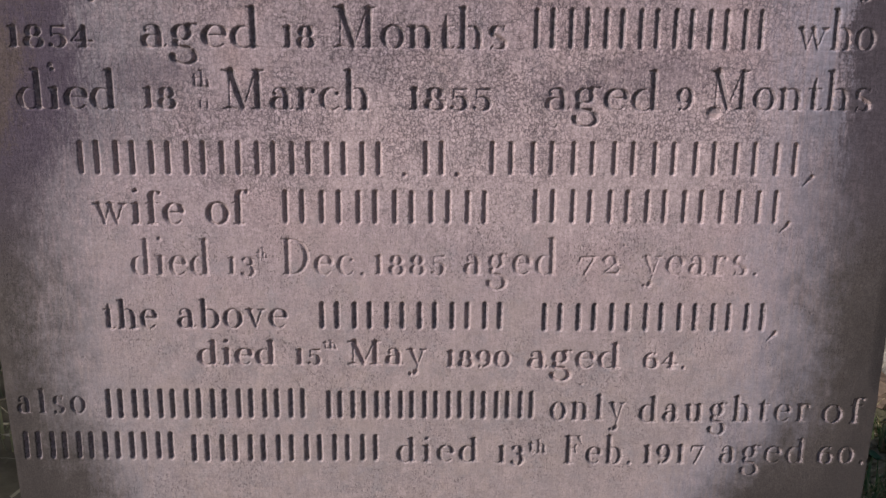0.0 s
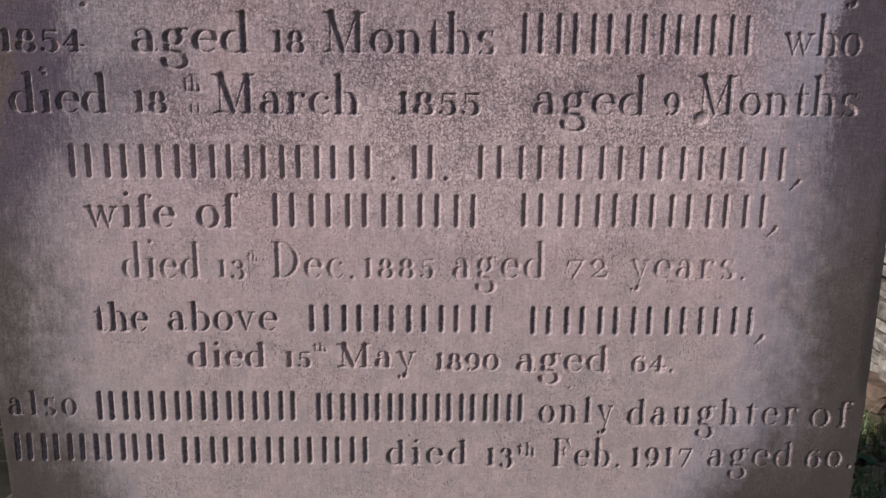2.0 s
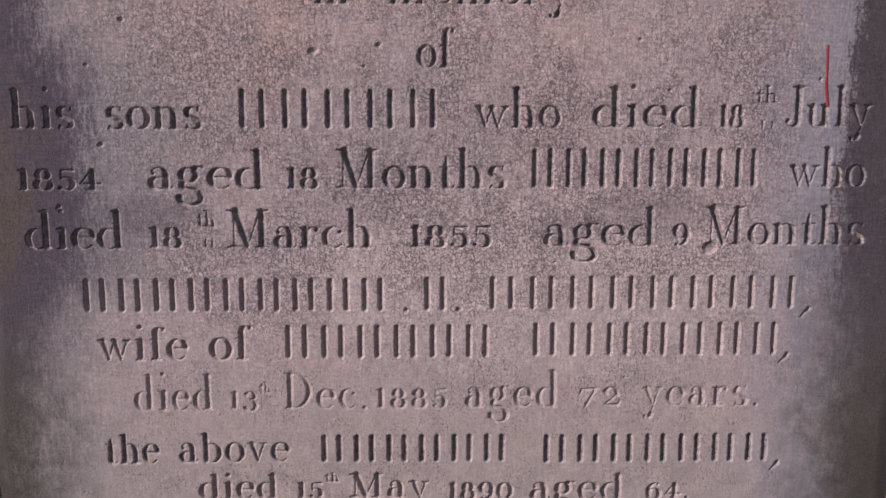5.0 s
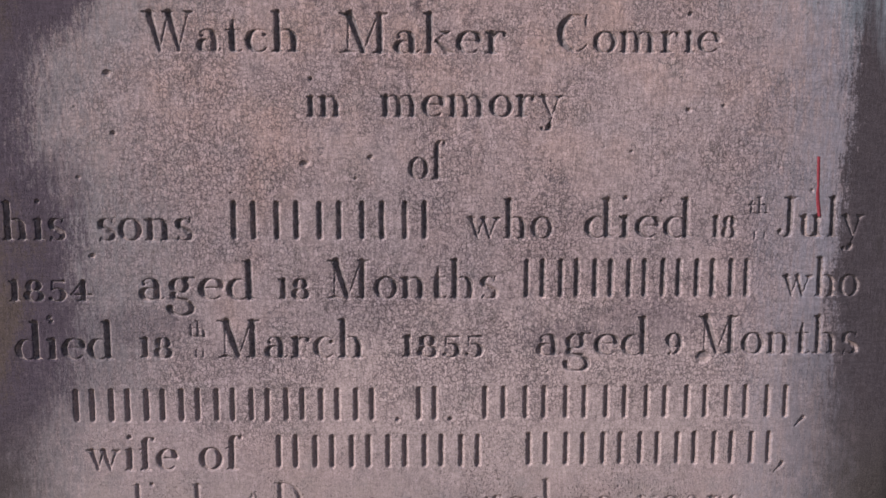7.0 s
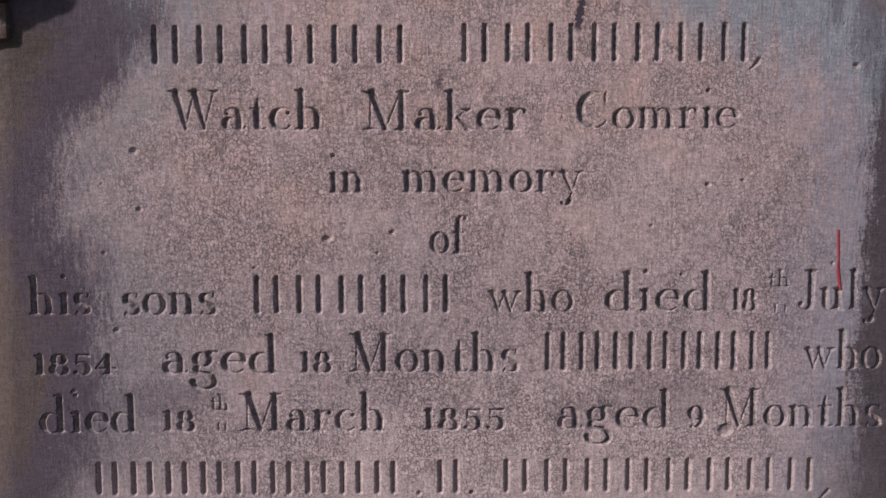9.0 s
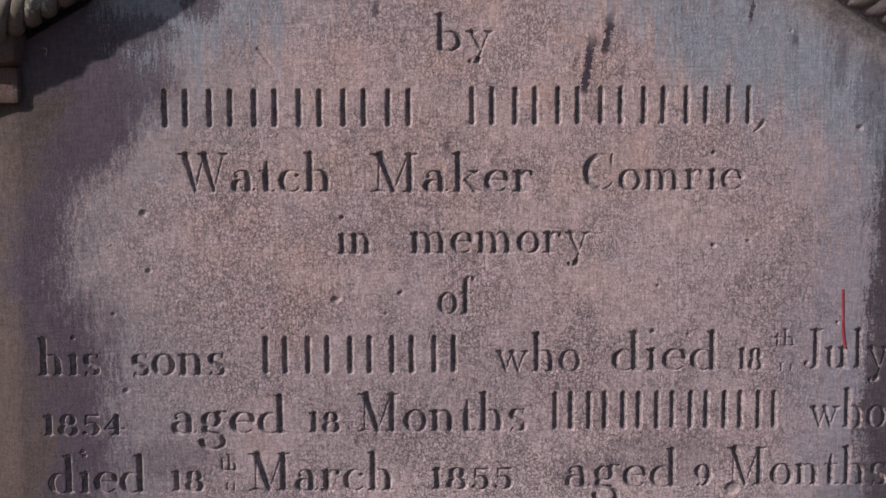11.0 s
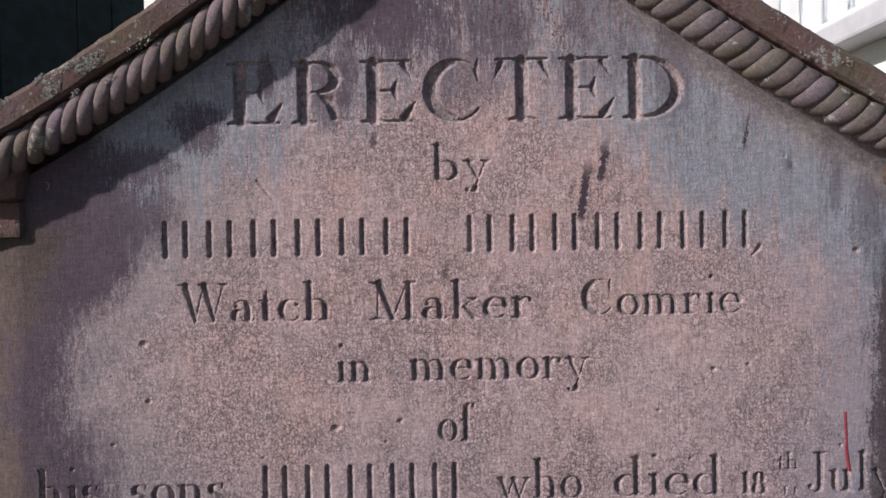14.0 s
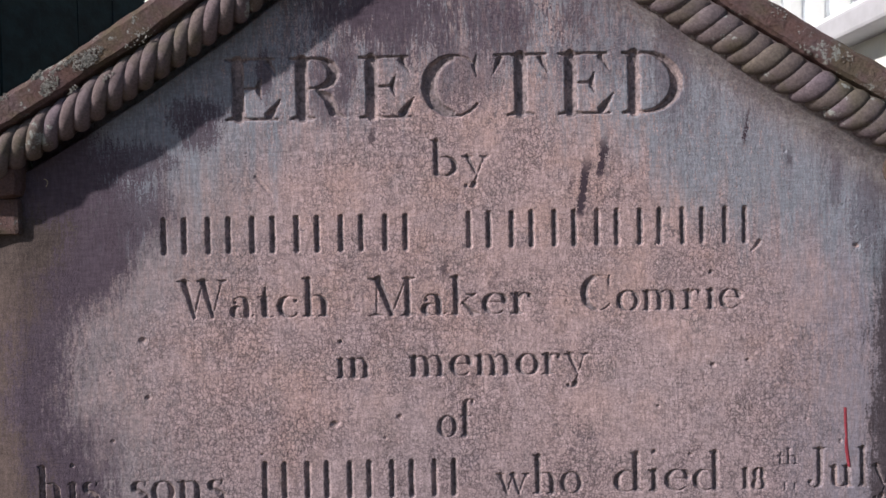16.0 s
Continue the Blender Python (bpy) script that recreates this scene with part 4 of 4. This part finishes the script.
def build_gable(parent):
    for sign, pitch, slant in ((-1, 0.01545, 0.0185), (1, 0.0149, 0.0105)):
        strand = strand_mesh(slant, *((0.30, 0.0112) if sign < 0 else (0.21, 0.0118)))
        stone = ROPE_STONE if sign < 0 else MOSSY_ROPE
        strand.materials.append(stone)
        line = [(MIDDLE + sign * u, rope_line(u, sign)) for u in [0.008 + 0.392 * i / 44 for i in range(45)]]
        core = part("rope_moulding", sweep(line, [(-0.004, -0.024), (-0.008, 0.004), (-0.007, 0.022), (0.0, 0.026), (0.009, 0.022), (0.014, 0.010 if sign < 0 else 0.021), (0.014, -0.01)]),
                    stone, parent, "carved rope moulding of weathered brown stone")
        gone, want = 0.0, 0.005
        for (x0, z0), (x1, z1) in zip(line, line[1:]):
            d = math.hypot(x1 - x0, z1 - z0)
            while want < gone + d:
                f = (want - gone) / d
                way = (x1 - x0, z1 - z0) if sign > 0 else (x0 - x1, z0 - z1)
                turn = math.degrees(math.atan2(way[1], way[0]))
                ob = part("strand", strand, stone, core)
                ob.matrix_basis = pose(x0 + (x1 - x0) * f, 0, z0 + (z1 - z0) * f, 0, -turn + random.uniform(-2.5, 2.5), 0) @ Matrix.Diagonal(
                    (pitch / 0.0190 * random.uniform(0.95, 1.05), random.uniform(0.94, 1.04), (1.0 if sign < 0 else 1.08) * random.uniform(0.97, 1.03), 1))
                want += pitch
            gone += d
        # on the weather side a shallow cove leads from the face to the rope
        if sign > 0:
            out = 0.036
            cove = [(-out, -0.006), (-out, -0.0012)] + [(-out + (out - 0.0155) * f, -0.0012 + 0.0139 * f ** 2.4) for f in (0.15, 0.3, 0.45, 0.6, 0.7, 0.8, 0.9, 1.0)] + [(0.0, 0.0145), (0.0, -0.006)]
            line = [(MIDDLE + sign * u, rope_line(u)) for u in [0.006 + 0.394 * i / 50 for i in range(51)]]
            bm = sweep(line, cove)
            for v in bm.verts:
                v.co += Vector((0, 0, 1)) * (noise.noise(v.co * 70) * 0.0008 + noise.noise(v.co * 190) * 0.0004)
            for f in bm.faces:
                f.smooth = True
            part("cove_moulding", bm, FACE, parent)
        # the coping lies on the rope, a groove between them
        line = [(MIDDLE + sign * u, rope_line(u, sign)) for u in [0.435 * i / 130 for i in range(131)]]
        section = [(0.012, -0.03), (0.012, 0.014), (0.0150, 0.018), (0.0155, 0.026), (0.018, 0.029), (0.033, 0.030), (0.0375, 0.026), (0.046, -0.02), (0.048, -THICK - 0.01), (0.012, -THICK - 0.01)]
        bm = sweep(line, section)
        for v in bm.verts:
            v.co += Vector((0, 1, 1)) * (noise.noise(v.co * 45) * 0.0013) + Vector((0, 0, 1)) * (noise.noise(v.co * 140) * 0.0011)
        coping = part("coping", bm, MOULDING, parent, "projecting coping stone spotted with pale lichen")
        for x, z, wide, high, many in LICHENS:
            if (x > MIDDLE) == (sign > 0):
                part("lichen_patch", lichen_mesh(x, z, wide, high, many), LICHEN, coping, "crust of pale grey lichen")
    # kneelers at the foot of the gable
    for sign, x in ((-1, -0.371), (1, 0.338)):
        w = 0.075
        cx = x + sign * w / 2
        bm = block((w, 0.060, 0.034), (cx, 0.013, 1.000), 0.010)
        kneeler = part("kneeler", bm, MOULDING, parent, "projecting stone kneeler below the rope moulding")
        part("kneeler_block", block((w - 0.004, 0.040, 0.030), (cx + sign * 0.002, 0.014, 0.9680), 0.004), MOULDING, kneeler)


headstone = tagged(new("headstone"), "pink sandstone headstone with cut inscription and roped gable", "headstone")
build_face(headstone)
build_slab(headstone)
build_gable(headstone)

# a run of red paint over the month
run_points = [(0.306, 0.796, 0.0024), (0.3062, 0.785, 0.0022), (0.3068, 0.772, 0.0018), (0.3066, 0.766, 0.0028), (0.3070, 0.760, 0.0027), (0.3085, 0.750, 0.0022), (0.3092, 0.746, 0.0014)]
bm = bmesh.new()
rings = []
for x, z, r in run_points:
    rings.append([bm.verts.new((x + 0.78 * r * math.cos(a), 0.0008 - 0.0013 * math.sin(a), z)) for a in [math.pi * i / 6 for i in range(7)]])
for p, q in zip(rings, rings[1:]):
    for i in range(6):
        bm.faces.new((p[i], p[i + 1], q[i + 1], q[i]))
bm.faces.new(rings[0])
bmesh.ops.recalc_face_normals(bm, faces=bm.faces)
part("paint_run", bm, RED, headstone, "thin run of red paint")

# ---- ground, wall, shed ----
def land(x, y):
    """The ground's height: it falls a little towards the wall."""
    f = max(0.0, min(1.0, (x - 0.35) / 0.5))
    fade = max(0.0, 1 - math.hypot(x, y) / 6)
    return -0.06 * f * f * (3 - 2 * f) * fade + noise.noise((x * 1.5, y * 1.5, 0)) * 0.012 * fade


bm = bmesh.new()
bmesh.ops.create_grid(bm, x_segments=200, y_segments=200, size=300)
for v in bm.verts:
    s = v.co.length / 300
    v.co *= s * s * 0.985 + 0.015
    v.co.z = land(v.co.x, v.co.y)
tagged(part("ground", bm, SOIL, None, "rough churchyard turf and bare earth"), category="ground", kind="structure")

# the house wall beside the stone: limewash above a rubble base, with a white window
WALL_X = 0.97
OPEN = (0.75, 2.40, 1.42, 2.75)   # the window's opening: y from, to, z from, to


def build_wall():
    bm = bmesh.new()
    for y0, y1, z0, z1 in ((0.05, 9.0, -0.15, OPEN[2]), (0.05, 9.0, OPEN[3], 4.2), (0.05, OPEN[0], OPEN[2], OPEN[3]), (OPEN[1], 9.0, OPEN[2], OPEN[3])):
        made = bmesh.ops.create_cube(bm, size=1)["verts"]
        for v in made:
            v.co = Vector((WALL_X + 0.2 + v.co.x * 0.4, (y0 + y1) / 2 + v.co.y * (y1 - y0), (z0 + z1) / 2 + v.co.z * (z1 - z0)))
    bmesh.ops.remove_doubles(bm, verts=bm.verts, dist=0.0005)
    house = tagged(part("wall_east", bm, WHITE_WALL, None, "white limewashed house wall over a rubble base"), category="wall", kind="structure")
    rng = random.Random(5)
    variants = []
    for _ in range(7):
        b = block((1, 1, 1), (0, 0, 0), 0.14, 0.10)
        mesh = bpy.data.meshes.new("stone")
        b.to_mesh(mesh)
        b.free()
        mesh.materials.append(RUBBLE)
        variants.append(mesh)
    z = -0.12
    while z < 0.95:
        high = rng.uniform(0.016, 0.044)
        y = 0.10 + rng.uniform(0, 0.1)
        while y < 2.4:
            long = rng.uniform(0.10, 0.28)
            ob = part("stone", rng.choice(variants), RUBBLE, house)
            ob.matrix_basis = pose(WALL_X - 0.004, y + long / 2, z + high / 2, rng.uniform(-3, 3), rng.uniform(-4, 4), 0) @ Matrix.Diagonal(
                (rng.uniform(0.07, 0.13), long * 0.98, high * 0.97, 1))
            y += long + 0.008
        z += high + 0.005
    part("mortar", block((0.03, 2.4, 1.08), (WALL_X - 0.008, 1.3, 0.42), 0.004), MORTAR, house)


def build_window():
    y0, y1, z0, z1 = OPEN
    window = tagged(new("window_1"), "white painted sash window in the house wall", "window", kind="structure")
    x = WALL_X + 0.07
    for z in (z0 + 0.035, z1 - 0.035):
        part("window_frame", block((0.06, y1 - y0, 0.07), (x, (y0 + y1) / 2, z), 0.004), WHITE_PAINT, window)
    for y in (y0 + 0.03, y1 - 0.03):
        part("window_frame", block((0.06, 0.06, z1 - z0 - 0.14), (x, y, (z0 + z1) / 2), 0.004), WHITE_PAINT, window)
    count = 10
    for i in range(count):
        a = y0 + 0.06 + (y1 - y0 - 0.12) * i / count
        b = y0 + 0.06 + (y1 - y0 - 0.12) * (i + 1) / count
        if i:
            part("mullion", block((0.05, 0.036, z1 - z0 - 0.14), (x - 0.004, a, (z0 + z1) / 2), 0.006), WHITE_PAINT, window)
        part("pane", block((0.006, b - a - 0.032, z1 - z0 - 0.15), (x + 0.012, (a + b) / 2, (z0 + z1) / 2), 0), GLASS, window)
    part("window_sill", block((0.20, y1 - y0 + 0.16, 0.055), (WALL_X + 0.02, (y0 + y1) / 2, z0 - 0.027), 0.008), SILL_STONE, window)
    blind = tagged(new("blind"), "white upright-slat blind behind the window panes", "blind")
    for i in range(24):
        y = y0 + 0.05 + (y1 - y0 - 0.10) * (i + 0.5) / 24
        part("blind_slat", block((0.003, 0.062, z1 - z0 - 0.06), (WALL_X + 0.16, y, (z0 + z1) / 2), 0, turn=pose(0, 0, 0, 0, 0, 26 + 9 * math.sin(i * 2.3))), CLOTH, blind)


# wall added so that the gap of sky beside the shed shows bright white
bm = block((6.0, 0.4, 4.2), (-2.05, 9.2, 1.95), 0.01)
tagged(part("backing_wall", bm, WHITE_WALL, None, "plain white wall added beyond the shed to whiten the gap"), category="wall", kind="structure")
build_wall()
build_window()

# a boarded shed behind the stone, its side turned from the sun
shed = tagged(new("shed"), "dark green shed clad in upright boards", "shed")
shed.matrix_basis = pose(-0.80, 1.62, 0, 0, 0, 56)
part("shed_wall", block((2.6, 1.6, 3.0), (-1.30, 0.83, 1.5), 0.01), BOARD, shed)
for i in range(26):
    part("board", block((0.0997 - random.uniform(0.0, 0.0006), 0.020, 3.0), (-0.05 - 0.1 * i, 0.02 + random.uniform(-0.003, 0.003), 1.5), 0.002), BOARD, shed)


def build_grass():
    """Tufts of short turf round the stone's foot and along the wall."""
    rng = np.random.default_rng(4)
    points, faces = [], []
    for zone, many in (((0.40, 0.94, 0.10, 1.6), 7000), ((-1.1, -0.55, 0.45, 1.5), 500)):
        for _ in range(many):
            x, y = rng.uniform(zone[0], zone[1]), rng.uniform(zone[2], zone[3])
            if noise.noise((x * 6, y * 6, 0)) < -0.15:
                continue
            h, a = rng.uniform(0.03, 0.10), rng.uniform(0, 2 * math.pi)
            bend, w = rng.uniform(0.01, 0.06), rng.uniform(0.0015, 0.0035)
            c, s = math.cos(a), math.sin(a)
            n = len(points)
            for f, wide in ((0, 1), (0.55, 0.8), (1, 0.1)):
                cx, cy, cz = x + c * bend * f * f, y + s * bend * f * f, land(x, y) + h * f - 0.01
                points.append((cx - s * w * wide, cy + c * w * wide, cz))
                points.append((cx + s * w * wide, cy - c * w * wide, cz))
            faces += [(n, n + 1, n + 3, n + 2), (n + 2, n + 3, n + 5, n + 4)]
    tagged(part("grass", mesh_of("grass", points, faces), GRASS, None, "short green turf mixed with dry straw"), category="grass", kind="stuff")


def build_weed(x, y, size, seed):
    rng = random.Random(seed)
    weed = tagged(new("dock_weed"), "broad-leaved green weed in the turf beside the headstone", "weed", "weeds by the headstone")
    weed.matrix_basis = pose(x, y, land(x, y))
    for i in range(5):
        a = i * 72 + rng.uniform(-20, 20)
        points, faces = [], []
        n = 8
        for j in range(n + 1):
            f = j / n
            w = size * 0.30 * math.sin(math.pi * min(1, f * 0.97 + 0.03)) ** 0.8
            z = size * (0.75 * f - 0.55 * f * f)
            for k in (-1, 0, 1):
                points.append((size * f, k * w, z + abs(k) * w * 0.35 + 0.004 * math.sin(f * 14 + k)))
        for j in range(n):
            for k in range(2):
                p = j * 3 + k
                faces.append((p, p + 1, p + 4, p + 3))
        leaf = part("leaf", mesh_of("leaf", points, faces), LEAF, weed)
        solid = leaf.modifiers.new("thickness", "SOLIDIFY")
        solid.thickness = 0.0012
        leaf.matrix_basis = pose(0, 0, 0.005, 0, rng.uniform(-15, 10), a)


def build_straw():
    """Dead stalks lying over one another on the earth."""
    rng = np.random.default_rng(9)
    points, faces = [], []
    for zone, many in (((0.42, 0.94, 0.10, 1.5), 2600), ((0.52, 0.86, 0.20, 0.80), 1500), ((-1.1, -0.42, 0.05, 1.3), 180)):
        for _ in range(many):
            x, y = rng.uniform(zone[0], zone[1]), rng.uniform(zone[2], zone[3])
            a, long, w, lift = rng.uniform(0, math.pi), rng.uniform(0.03, 0.11), rng.uniform(0.001, 0.0028), rng.uniform(0.001, 0.02)
            c, s, z, n = math.cos(a), math.sin(a), land(x, y) + lift, len(points)
            for f in (-0.5, 0.0, 0.5):
                bow = 0.012 * (0.25 - f * f) * 4
                for side in (-1, 1):
                    points.append((x + c * f * long - s * w * side, y + s * f * long + c * w * side, z + bow * rng.uniform(0, 1) + 0.001 * side))
            faces += [(n, n + 1, n + 3, n + 2), (n + 2, n + 3, n + 5, n + 4)]
    tagged(part("straw", mesh_of("straw", points, faces), STRAW, None, "dead grass stalks lying on bare earth"), category="straw", kind="stuff")


build_grass()
build_straw()
build_weed(0.70, 0.70, 0.085, 1)
build_weed(0.84, 0.98, 0.09, 2)


def dry_stalk(x, y, z, way, label):
    """A wisp of dead grass caught on the stone; way: its bends, as steps of (x, z)."""
    bm = bmesh.new()
    at, rings = Vector((x, y, z)), []
    for i, (dx, dz) in enumerate([(0, 0)] + way):
        at = at + Vector((dx, -0.0004 if i % 2 else 0.0002, dz))
        r = 0.00055 * (1.0 - 0.6 * i / len(way))
        rings.append([bm.verts.new(at + Vector((0, r * math.cos(a), r * math.sin(a)))) for a in [2 * math.pi * k / 5 for k in range(5)]])
    for p, q in zip(rings, rings[1:]):
        for k in range(5):
            bm.faces.new((p[k], p[(k + 1) % 5], q[(k + 1) % 5], q[k]))
    bm.faces.new(rings[0][::-1])
    bm.faces.new(rings[-1])
    bmesh.ops.recalc_face_normals(bm, faces=bm.faces)
    tagged(part("dry_stalk", bm, STRAW, None, label), category="stalk", group="stalks on the headstone")


dry_stalk(0.243, -0.0200, 1.0715, [(0.004, -0.001), (0.004, -0.0012), (0.004, 0.0004), (0.003, 0.0014), (0.004, 0.0004), (0.004, 0.0006)], "wisp of dead grass caught under the stone rope")
dry_stalk(-0.354, -0.0006, 0.9925, [(0.001, 0.002), (0.0006, 0.002), (-0.0012, 0.0016), (-0.0022, 0.0006)], "curled yellow stalk stuck to the dark stone")


def fallen_stone(x, y, z, size, turn, seed, material, label):
    """A rough lump of rubble lying at the wall's foot."""
    rng = random.Random(seed)
    bm = bmesh.new()
    bmesh.ops.create_icosphere(bm, subdivisions=3, radius=0.5)
    shift = Vector((rng.uniform(0, 50), 0, 0))
    for v in bm.verts:
        v.co = Vector(max(-0.36, min(0.36, c)) for c in v.co) * (1.2 + 0.35 * noise.noise(v.co * 2.2 + shift) + 0.12 * noise.noise(v.co * 7 + shift))
    bm.transform(Matrix.Translation((x, y, z)) @ pose(0, 0, 0, 0, 0, turn) @ Matrix.Diagonal((*size, 1)))
    tagged(part("fallen_stone", bm, material, None, label), category="stone", group="stones at the wall's foot")


BROWN_ROCK = plain("brown_rubble_rock", (0.105, 0.072, 0.054), vary=0.45, scale=30, bump=0.8)
UNDERSIDE_ROCK = plain("dark_underside_rock", (0.062, 0.056, 0.034), vary=0.5, scale=40, bump=0.8)
fallen_stone(0.905, 1.02, 0.004, (0.12, 0.30, 0.062), 8, 1, BROWN_ROCK, "brown weathered stone lying at the wall's foot")
# added lump: its dark colour stands in for shade below the brown stone
fallen_stone(0.905, 1.02, -0.050, (0.13, 0.34, 0.070), -4, 2, UNDERSIDE_ROCK, "dark lump added below the brown stone as its shaded underside")
fallen_stone(0.900, 0.70, -0.050, (0.12, 0.22, 0.060), 12, 3, BROWN_ROCK, "small brown stone lying at the wall's foot")
